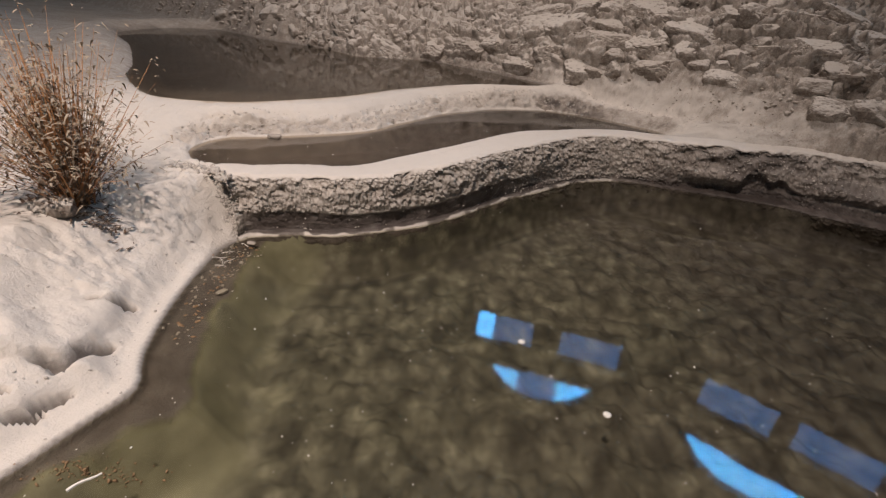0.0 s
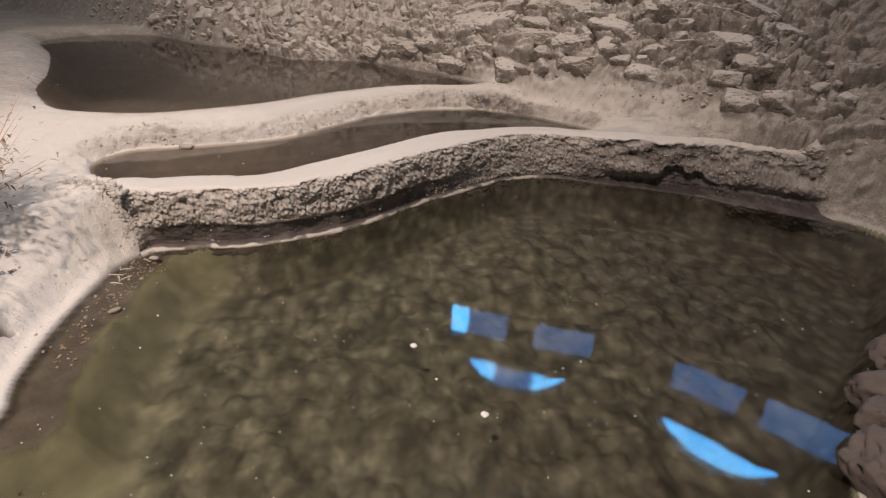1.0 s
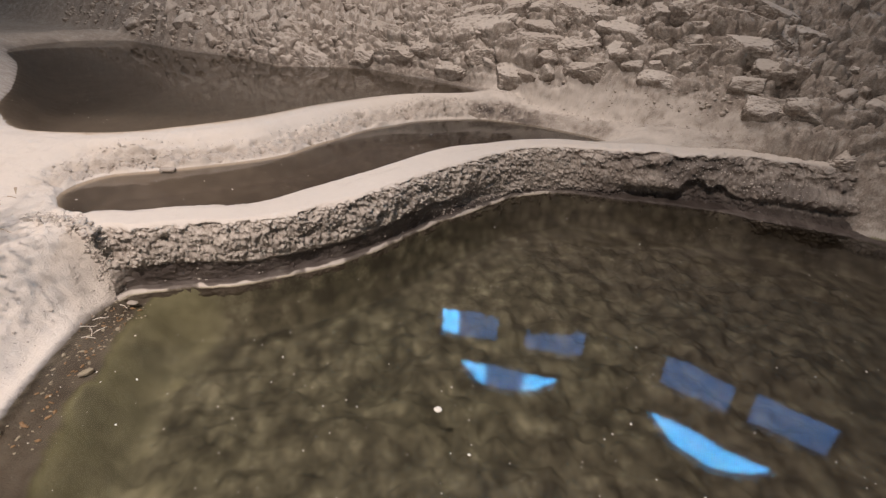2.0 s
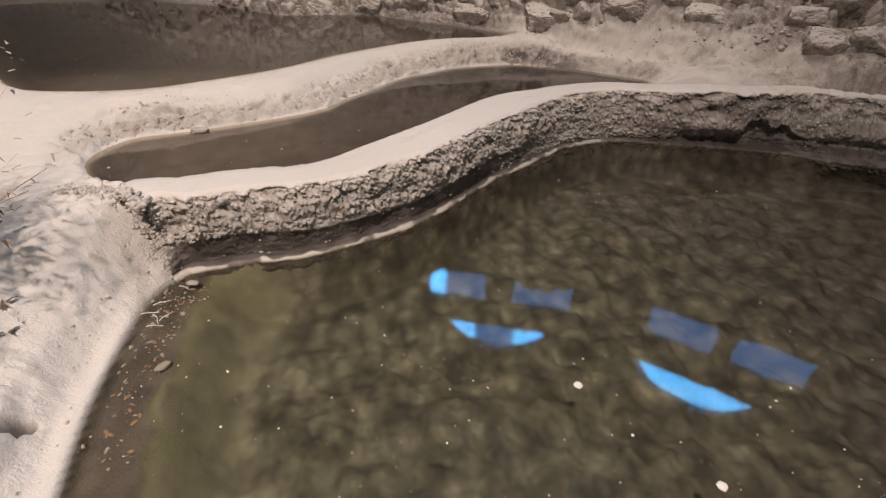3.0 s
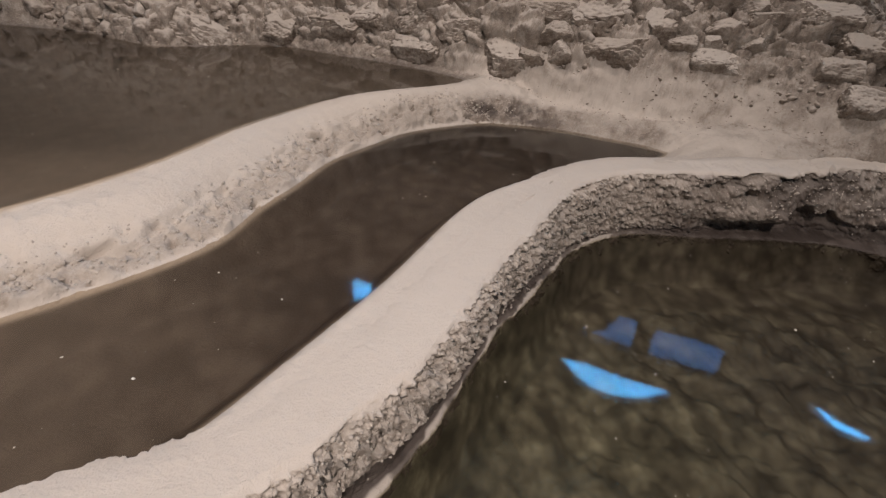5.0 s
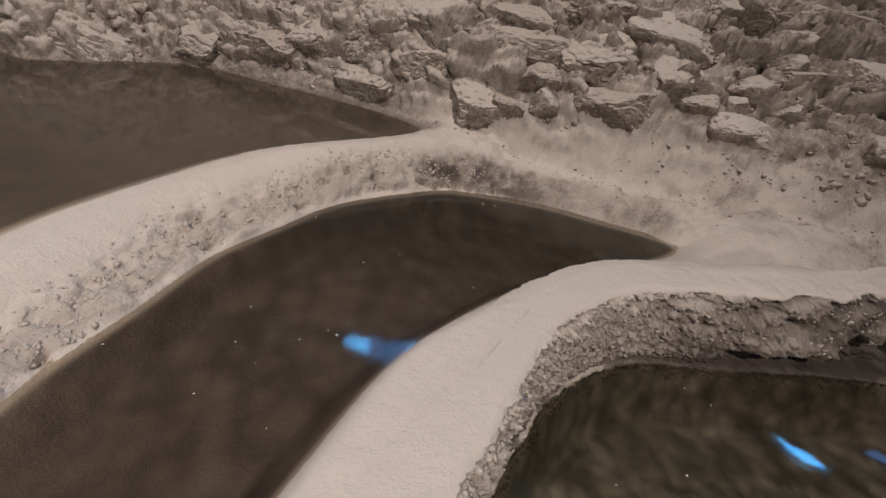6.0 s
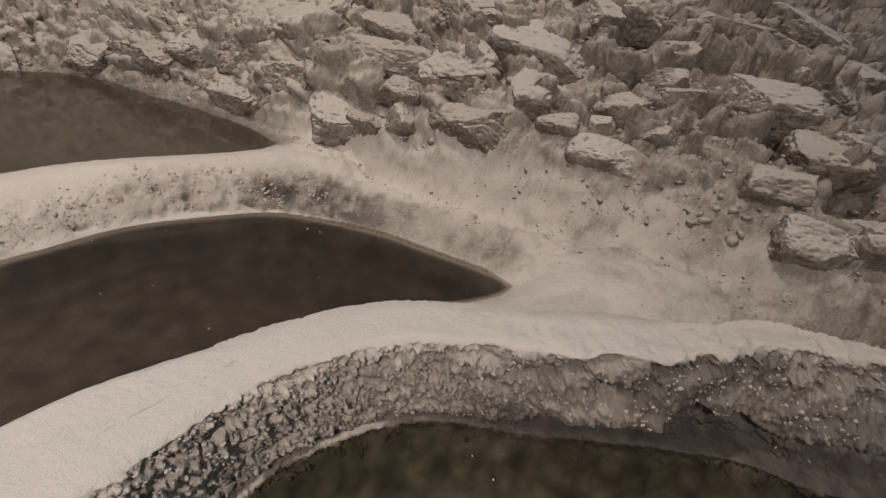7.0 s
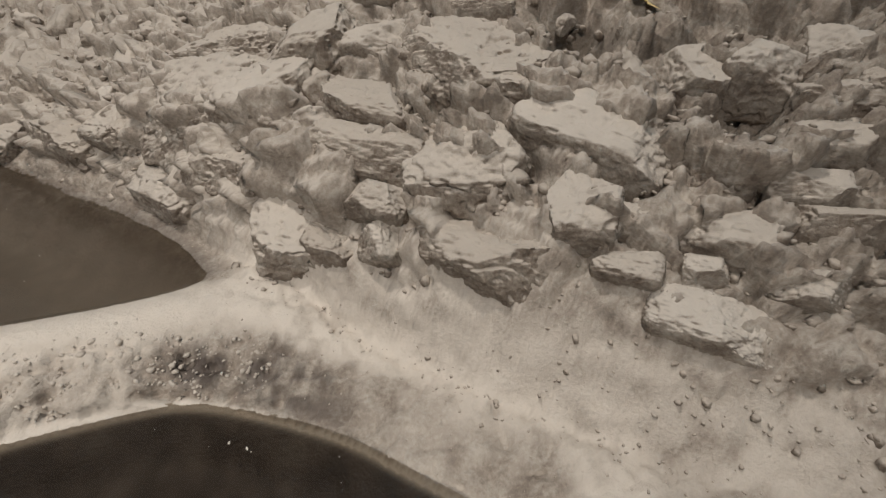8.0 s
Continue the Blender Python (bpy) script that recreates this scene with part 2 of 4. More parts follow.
CRUST = crust_material("mineral_crust")
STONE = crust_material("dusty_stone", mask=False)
POND_WATER = water_material("pond_water", (0.88, 0.87, 0.80), 0.022)
MURKY_WATER = water_material("murky_water", (0.78, 0.74, 0.68), 0.05)
PLASTER = plain("hall_plaster", (0.52, 0.46, 0.40), (0.62, 0.56, 0.49), 3.0, 0.9, 0.004)
FRAME = plain("window_frame_paint", (0.10, 0.09, 0.08), (0.14, 0.13, 0.12), 20.0, 0.5)
DUSK = glow("dusk_sky", (0.075, 0.50, 1.0), 30.0)
DIM = glow("dusk_sky_through_dusty_glass", (0.08, 0.29, 0.66), 6.0)
HAZY = glow("dusk_sky_through_hazy_glass", (0.07, 0.36, 0.85), 8.0)
METAL = plain("lamp_metal", (0.05, 0.05, 0.05), (0.07, 0.07, 0.07), 30.0, 0.4, 0.0005, 0.9)


# ---- mesh helpers ----
def grid_mesh(name, P, colours=None, closed=False):
    """A mesh of quads over an array of points (rows, columns, 3)."""
    r, c = P.shape[:2]
    me = bpy.data.meshes.new(name)
    i = np.arange(r * c).reshape(r, c)
    q = np.stack([i[:-1, :-1], i[:-1, 1:], i[1:, 1:], i[1:, :-1]], -1).reshape(-1, 4)
    me.vertices.add(r * c)
    me.vertices.foreach_set("co", P.reshape(-1).astype(np.float32))
    me.loops.add(q.size)
    me.loops.foreach_set("vertex_index", q.reshape(-1).astype(np.int32))
    me.polygons.add(len(q))
    me.polygons.foreach_set("loop_start", np.arange(0, q.size, 4, dtype=np.int32))
    me.polygons.foreach_set("use_smooth", np.ones(len(q), bool))
    me.update(calc_edges=True)
    if colours is not None:
        layer = me.color_attributes.new("coat", "FLOAT_COLOR", "POINT")
        layer.data.foreach_set("color", np.concatenate([colours, np.ones((r, c, 1))], -1).reshape(-1).astype(np.float32))
    return me


def part(name, bm, mat, parent=None, label=""):
    me = bpy.data.meshes.new(name)
    bm.to_mesh(me)
    bm.free()
    ob = new(name, me)
    if mat:
        me.materials.append(mat)
    ob.parent = parent
    return tagged(ob, label)


def normals_of(P):
    du, dv = np.gradient(P, axis=1), np.gradient(P, axis=0)
    n = np.cross(du, dv)
    return n / (np.linalg.norm(n, axis=-1, keepdims=True) + 1e-12)


# ---- the ground, one sheet ----
def axis(lo, a, b, hi, step):
    """Coordinates: fine from a to b, ever coarser outside."""
    out = list(np.arange(a, b, step))
    s, v = step, b
    while v < hi:
        out.append(v)
        s = min(s * 1.08, 0.6)
        v += s
    s, v, low = step, a, []
    while v > lo:
        s = min(s * 1.08, 0.6)
        v -= s
        low.append(v)
    return np.array(low[::-1] + out + [hi])


def relief(x, y):
    """Height of the ground with what covers it: (z, bare stone, pond bed, silt, rock mask)."""
    dp, dc, df = away(POND, x, y, True), away(CHANNEL, x, y, True), away(FAR, x, y, True)
    dr = away(ROCKFOOT, x, y, False)
    # which side of the rock's foot: beyond it the slope rises
    ring = np.vstack([ROCKFOOT, [(9, -9), (14, 14), (-9, 14)]])
    side = away(ring, x, y, True) < 0
    rise = np.where(side, dr, -dr)
    # dusty apron between the pools
    near_far = smooth(0.02, 0.13, dc) * smooth(0.32, 0.05, df)
    near_far = np.maximum(near_far, smooth(0.14, 0.04, df))
    base = 0.146 + 0.014 * smooth(-0.1, 0.35, x) + 0.054 * near_far + 0.03 * smooth(0.9, 1.2, x) * smooth(1.80, 2.0, y) * smooth(0.06, 0.20, dp) + 0.016 * smooth(0.45, 0.7, x) * smooth(0.02, 0.12, dc) * smooth(0.10 - 0.04 * smooth(0.8, 1.0, x), 0.22 - 0.06 * smooth(0.8, 1.0, x), dp)
    base = base + 0.06 * smooth(-0.55, -1.5, x) + 0.003 * fbm(x * 7, y * 7, seed=3)
    base = base - 0.05 * smooth(0.55, 0.1, y)
    z = smin(base, CHANNEL_Z + 1.55 * dc, 0.02 + 0.06 * smooth(0.35, 0.7, x))
    z = smin(z, FAR_Z + 0.5 * df, 0.012)
    # shores of the pond: a beach on the near side, an upright lip under the front rim
    lip = smooth(-0.275, -0.235, x) * smooth(1.04, 1.09, y) * (1 - smooth(1.56, 1.64, x))
    beach = 0.006 + (0.62 + 0.9 * smooth(0.86, 1.08, y) + 0.25 * fbm(x * 9, y * 9, seed=8)) * np.maximum(dp, 0) - 0.012 * smooth(0.0, 0.03, dp) * smooth(0.07, 0.03, dp)
    wall = np.maximum(dp - 0.05 - 0.10 * smooth(1.05, 1.4, x), -0.0005) * 40
    z = np.where(dp > 0, smin(z, beach * (1 - lip) + wall * lip, 0.018 * (1 - lip) + 0.002), z)
    # rock
    step = np.interp(x, (0.0, 0.25, 0.45, 0.52, 0.62, 0.98, 1.12, 1.3, 1.5), (0.055, 0.075, 0.125, 0.10, 0.12, 0.12, 0.055, 0.05, 0.02))
    slope = (0.92 - 0.34 * smooth(1.4, 1.7, x)) * np.maximum(rise, 0) + step * (1 - np.exp(-(np.maximum(rise, 0) / 0.052) ** 1.6))
    slope = slope + (1.5 - 1.1 * smooth(1.4, 1.8, x)) * np.maximum(rise - 0.7, 0)
    crest = 1.68 - 0.20 * smooth(0.4, 0.7, x) - 0.75 * smooth(1.0, 1.7, x) + 0.015 * fbm(x * 3, y * 3, seed=14)
    z = z + np.where(side, smin(slope, crest, 0.08), 0)
    # beds
    shore_x = np.interp(y, (0.3, 0.42, 0.52, 0.6, 0.67, 0.8, 0.93, 1.04, 1.12), (-0.30, -0.24, -0.205, -0.18, -0.215, -0.25, -0.268, -0.272, -0.265))
    off_shore = x - shore_x + 0.022 * fbm(x * 12, y * 12, seed=25)
    shelf = np.interp(y, (0.40, 0.50, 0.57, 0.62, 0.72, 0.90, 1.06, 1.12), (0.016, 0.026, 0.055, 0.075, 0.072, 0.074, 0.058, 0.055))
    out = off_shore + 0.014 * fbm(x * 26, y * 26, seed=28)
    open_bed = smooth(shelf - 0.008, shelf + 0.014, out)
    settled = smooth(shelf + 0.0, shelf + 0.15, out + 0.12 * fbm(x * 11, y * 11, seed=29))
    depth_p = 0.012 * smooth(0, 0.008, -dp) + 0.006 * smooth(0.01, 0.05, -dp) + 0.09 * smooth(shelf - 0.01, shelf + 0.09, x - shore_x) * smooth(0.0, 0.05, -dp)
    depth_p = depth_p + (0.02 * fbm(x * 8, y * 8, seed=21) + 0.014 * fbm(x * 26, y * 26, seed=22)) * smooth(0.10, 0.2, -dp)
    z = np.where(dp <= 0, -depth_p, z)
    z = np.where(dc <= 0, CHANNEL_Z - 0.045 * smooth(0, 0.06, -dc) - 0.004, z)
    z = np.where(df <= 0, FAR_Z - 0.07 * smooth(0, 0.12, -df) - 0.004, z)
    wet = (dp <= 0) | (dc <= 0) | (df <= 0)
    rock = np.where(wet, 0, smooth(-0.05 + 0.04 * smooth(0.3, 0.5, x), -0.015 + 0.08 * smooth(0.3, 0.6, x) + 0.09 * smooth(0.72, 0.92, x), rise))
    bare = 0.30 * smooth(0.075, 0.03, dc) * smooth(0.004, 0.016, dc) * smooth(0.34, 0.16, df)
    rock = np.maximum(rock, np.where(dp > 0.02, 0.8 * smooth(1.34, 1.5, x) * (y < 2.0), 0))
    lane = away(STAIN, x, y, False) + 0.022 * fbm(x * 22, y * 22, seed=31)
    stain = smooth(0.055, 0.012, lane) * smooth(0.80, 0.60, x) + 0.6 * smooth(0.075, 0.02, lane)
    patch = smooth(-0.15, 0.4, fbm(x * 11, y * 13, z * 12, seed=35)) * 0.34 + 0.12 + 0.30 * smooth(1.0, 1.35, x)
    bare = np.clip(bare + 1.0 * stain * (dc > 0.006) + patch * smooth(0.62, 1.05, x) * smooth(0.0, 0.03, dc), 0, 1)
    bare = np.maximum(bare, 0.5 * smooth(1.0, 1.3, x) * smooth(0.16, 0.05, dp))
    bare = np.maximum(bare, (0.75 + 0.25 * fbm(x * 9, y * 9, seed=36)) * smooth(-0.72, -0.95, x) * smooth(1.2, 1.5, y))
    bed = open_bed * (0.78 + 0.22 * settled) * smooth(-0.004, 0.0, -dp)
    bare = np.maximum(bare, 0.9 * smooth(0.06, 0.02, df) * smooth(-0.10, -0.04, rise))
    dim = 0.55 * smooth(0.2, 1.2, x + 0.35 * fbm(x * 3, y * 3, seed=27)) * bed
    murk = np.maximum.reduce([dim, (0.93 - 0.14 * smooth(0.1, -0.3, x)) * smooth(-0.002, 0.01, -dc), 0.60 * smooth(-0.002, 0.01, -df), smooth(-0.004, 0.003, -dp) * (1 - bed) * 0.93, 0.5 * smooth(0.03, 0.0, df) * smooth(-0.08, -0.03, rise)])
    damp_dark = 0.9 * smooth(0.055, 0.010, lane) * smooth(0.82, 0.60, x) * smooth(0.004, 0.02, dc)
    murk = np.maximum(murk, damp_dark * smooth(-0.25, 0.25, fbm(x * 35, y * 35, seed=32)))
    return z, bare, bed, murk, rock, dc, dp, df, rise


# ---- where the rocks lie on the slope ----
# x, y, width, height on the slope, degrees by which it dips to the right
BLOCKS = [
    (0.885, 2.523, 0.201, 0.114, 4), (1.025, 2.371, 0.184, 0.094, 18), (0.870, 2.391, 0.138, 0.104, 3), (0.880, 2.305, 0.186, 0.082, 2), (0.996, 2.292, 0.083, 0.088, -6), 
    (1.054, 2.267, 0.060, 0.040, 0), (1.151, 2.310, 0.094, 0.081, 6), (1.146, 2.230, 0.090, 0.062, 8), (1.113, 2.164, 0.115, 0.050, 6), (1.039, 2.228, 0.068, 0.036, 2), 
    (1.079, 2.430, 0.079, 0.080, -8), (1.156, 2.415, 0.078, 0.081, -4), (1.229, 2.385, 0.079, 0.071, 4), (0.747, 2.621, 0.097, 0.059, -6), (0.731, 2.526, 0.142, 0.066, 5), 
    (0.735, 2.460, 0.155, 0.056, 3), (0.749, 2.409, 0.092, 0.044, 1), (0.759, 2.377, 0.059, 0.050, -1), (0.615, 2.443, 0.113, 0.100, -3), (0.416, 2.698, 0.278, 0.166, -5), 
    (0.687, 2.404, 0.069, 0.052, 6), (0.572, 2.632, 0.164, 0.135, 4), (0.385, 2.643, 0.148, 0.094, 2), (0.506, 2.568, 0.132, 0.081, 0), (1.274, 2.275, 0.089, 0.064, -4), (1.244, 2.205, 0.088, 0.040, -6), (1.231, 2.242, 0.071, 0.042, 5), (1.291, 2.317, 0.086, 0.050, 3), (1.115, 2.204, 0.046, 0.031, 1), 
    (1.204, 2.159, 0.062, 0.034, -1), (0.482, 2.799, 0.237, 0.102, -3), (0.641, 2.683, 0.169, 0.113, -5), (0.120, 2.837, 0.195, 0.085, 6), (0.253, 2.771, 0.123, 0.073, 4), 
    (0.010, 2.994, 0.159, 0.126, 2), (0.892, 2.593, 0.109, 0.026, 0), (1.302, 2.367, 0.072, 0.058, -2),
]
BEDS = [
    (1.507, 2.050, 0.190, 0.095, 5), (1.498, 2.180, 0.121, 0.107, 0), (1.388, 2.150, 0.150, 0.075, 5), (1.400, 2.265, 0.190, 0.055, 2), (1.442, 2.040, 0.110, 0.075, 0),
    (1.400, 1.935, 0.120, 0.065, 4), (1.515, 1.905, 0.140, 0.075, 8), (1.600, 1.800, 0.120, 0.070, 0), (1.355, 2.030, 0.100, 0.060, 5), (1.460, 1.835, 0.100, 0.050, -4),
    (1.512, 2.290, 0.165, 0.090, 10), (1.600, 2.210, 0.155, 0.090, 0), (-0.075, 2.930, 0.132, 0.113, 0), (-0.326, 2.870, 0.200, 0.100, 5),
]

xs, ys = axis(-9.5, -0.78, 1.66, 10.0, 0.0046), axis(-8.5, 0.36, 2.98, 10.0, 0.0046)
X, Y = np.meshgrid(xs, ys)
Z, bare, bed, murk, rock, dc, dp, df, rise = relief(X, Y)
P = np.stack([X, Y, Z], -1)
N = normals_of(P)
# rounded blocks and rubble, in beds towards the right
A, B = X * 0.82 - Y * 0.57, (X * 0.57 + Y * 0.82) + Z * 0.6
wx, wy = fbm(A * 6, B * 6, seed=40), fbm(A * 6, B * 6, seed=50)
right = smooth(0.3, 0.8, X)


def fractured(a, b, seed, crack):
    """Blocks parted by narrow cracks, each with its own height and tilt, about 1 high."""
    _, edge, r, cx, cy = cells(a, b, seed)
    tilt = (np.sin(r * 91) * (a - cx) + (0.6 + 0.7 * np.sin(r * 57)) * (cy - b)) * 0.7
    return (0.35 + 0.65 * r + tilt) * smooth(0.0, crack, edge) - 0.35


big, mid = fractured(A * 6.5 + 0.5 * wx, B * 10 + 0.5 * wy, 1, 0.22), fractured(A * 15 + 1.2 * wx, B * 21 + 1.2 * wy, 2, 0.30)
small = fractured(A * 42 + 2.4 * wx, B * 50 + 2.4 * wy, 3, 0.4)
lift = (0.030 + 0.018 * right) * big + 0.028 * mid + 0.009 * small + 0.016 * fbm(A * 8, B * 11, seed=61) + 0.007 * fbm(X * 40, Y * 40, Z * 40, 3, 60)
beds = (B * 26 + 1.2 * wx) % 1
lift = lift + smooth(0.9, 1.3, X) * 0.012 * (beds - 0.4) * smooth(1.0, 0.9, beds)
strength = rock * np.maximum(smooth(-0.01, 0.035 + 0.085 * smooth(0.72, 0.95, X), rise), 0.25 * smooth(1.34, 1.5, X) * (Y < 2.0))
P = P + N * (lift * strength)[..., None]
# dust and rubble banked up round the rocks
fill = np.zeros_like(X)
for bx_, by_, w_, h_, dip_ in BLOCKS + BEDS:
    near = (np.abs(X - bx_) < w_ * 1.3) & (np.abs(Y - by_) < h_ * 1.3)
    u_, v_ = 0.82 * (X[near] - bx_) - 0.57 * (Y[near] - by_), 1.35 * (0.57 * (X[near] - bx_) + 0.82 * (Y[near] - by_))
    q_ = np.hypot(2 * u_ / w_, 2 * v_ / h_)
    fill[near] = np.maximum(fill[near], (0.85 * min(w_, h_) + 0.02) * smooth(2.1, 0.95, q_))
P = P + N * (fill * (0.05 + 0.10 * fbm(X * 16, Y * 16, Z * 16, seed=88)))[..., None]
# gravelly texture of the slope and of its foot
foot = smooth(-0.20, -0.02, rise) * smooth(0.3, 0.55, X) * ((dp > 0.03) & (dc > 0.008) & (df > 0.012))
gravel = np.maximum(rock, foot)
_, eg, rg, _, _ = cells(X * 62 + 2 * wx, (Y + Z) * 60 + 2 * wy, 6)
P = P + N * (gravel * (0.008 * (0.12 + 0.88 * rock) * rg**2 * smooth(0, 0.45, eg) + 0.006 * fbm(X * 85, Y * 85, Z * 85, 3, 64) + (0.005 + 0.004 * smooth(0.8, 1.1, X)) * foot * fbm(X * 20, Y * 26, Z * 24, seed=66)))[..., None]
strip = smooth(0.06, 0.02, away(STAIN, X, Y, False) + 0.02 * fbm(X * 22, Y * 22, seed=31)) * (dc > 0.01)
P = P + N * (strip * (0.016 * fbm(X * 45, Y * 60, seed=67, octaves=4, gain=0.65) - 0.006))[..., None]
for hx, hy, r_ in ((1.53, 2.13, 0.06), (1.207, 2.343, 0.055), (1.065, 2.311, 0.04), (0.87, 2.356, 0.03), (1.038, 2.501, 0.05), (0.53, 2.674, 0.035), (1.121, 2.224, 0.03), (0.847, 2.496, 0.03), (0.648, 2.665, 0.04), (1.40, 2.10, 0.04), (1.48, 1.98, 0.05)):
    P = P - N * (0.08 * smooth(1.2, 0.3, np.hypot(X - hx, (Y - hy) * 1.3) / r_ + 0.3 * fbm(X * 25, Y * 25, seed=77)) * rock)[..., None]
up = normals_of(P)[..., 2]
dusted = smooth(0.36, 0.80, up + 0.10 * fbm(X * 30, Y * 30, Z * 30, 3, 62))
bare = np.clip(bare + rock * (0.95 - 0.62 * dusted) + 0.35 * foot * smooth(0.0, 0.4, fbm(X * 40, Y * 40, Z * 40, seed=68)), 0, 1)
# crumbly faces of the rims
faces = smooth(0.10, 0.045, dc) * smooth(0.0, 0.012, dc) * smooth(0.34, 0.2, df)
_, e5, r5, _, _ = cells(X * 75, (Y + Z) * 75, 5)
pits = smooth(0.25, 0.55, fbm(X * 30, Y * 30, Z * 60, 3, 9))
P = P + N * (faces * (0.006 * r5 * smooth(0, 0.4, e5) - 0.010 * pits + 0.011 * fbm(X * 60, Y * 60, Z * 90, 3, 10) + 0.020 * fbm(X * 22, Y * 22, Z * 90, 4, 13)))[..., None]
# the pits are coloured darker as well as sunk
bare = np.clip(bare + faces * (0.55 * pits + 0.28), 0, 1)
# hummocky dust on the left bank and on the apron
dry = (1 - rock) * ((dp > 0) & (dc > 0) & (df > 0))
left = smooth(-0.12, -0.3, X) * dry * smooth(0.0, 0.05, dp)
# a terrace on the left bank, with hollows under its edge
edge_x = np.interp(Y, (0.40, 0.50, 0.535, 0.57, 0.62, 0.69, 0.775, 0.86), (-0.48, -0.40, -0.33, -0.285, -0.266, -0.276, -0.304, -0.36)) + 0.008 * fbm(X * 30, Y * 30, seed=75)
P[..., 2] += 0.011 * smooth(0.003, -0.003, X - edge_x) * smooth(0.84, 0.74, Y) * smooth(-0.75, -0.5, X) * smooth(0.30, 0.45, Y) * (dp > 0)
gaps = np.zeros_like(X)
for hx, hy, long, wide, turn_by in ((-0.262, 0.622, 0.052, 0.011, 84), (-0.293, 0.742, 0.020, 0.008, 66), (-0.278, 0.575, 0.024, 0.007, 40), (-0.250, 0.535, 0.026, 0.005, 62), (-0.262, 0.500, 0.022, 0.005, 50),
                                    (-0.300, 0.500, 0.026, 0.004, 48), (-0.345, 0.545, 0.022, 0.004, 40), (-0.318, 0.715, 0.012, 0.004, 40)):
    ca, sa = math.cos(radians(turn_by)), math.sin(radians(turn_by))
    u_, v_ = (X - hx) * ca + (Y - hy) * sa, -(X - hx) * sa + (Y - hy) * ca
    gaps = np.maximum(gaps, smooth(1.15, 0.75, np.hypot(u_ / long, v_ / wide) + 0.35 * fbm(X * 55, Y * 55, seed=76)) * (dp > 0))
P[..., 2] -= 0.022 * gaps
# the hollows' shade is put into their colour, through murk and bare
murk = np.maximum(murk, 0.75 * smooth(0.3, 0.9, gaps))
bare = np.clip(bare + 0.8 * gaps, 0, 1)
P[..., 2] += left * (0.0025 * fbm(X * 20, Y * 20, seed=70) + 0.003 * fbm(X * 60, Y * 60, seed=71) + 0.0025 * np.abs(fbm(X * 95, Y * 95, seed=73)))
flaky = smooth(-0.05, 0.25, fbm(X * 8, Y * 8, seed=69)) * smooth(0.30, 0.12, dp)
P[..., 2] += left * flaky * 0.0075 * fractured(X * 46 + 1.5 * wx, Y * 60 + 1.5 * wy, 17, 0.35)
P[..., 2] += dry * 0.0012 * fbm(X * 90, Y * 90, seed=72)
ground_mesh = grid_mesh("ground", P, np.stack([bare, bed, murk], -1))
ground_mesh.materials.append(CRUST)
ground = tagged(new("ground", ground_mesh), "pale mineral-crusted ground stepping down between three spring pools", "ground", kind="structure")


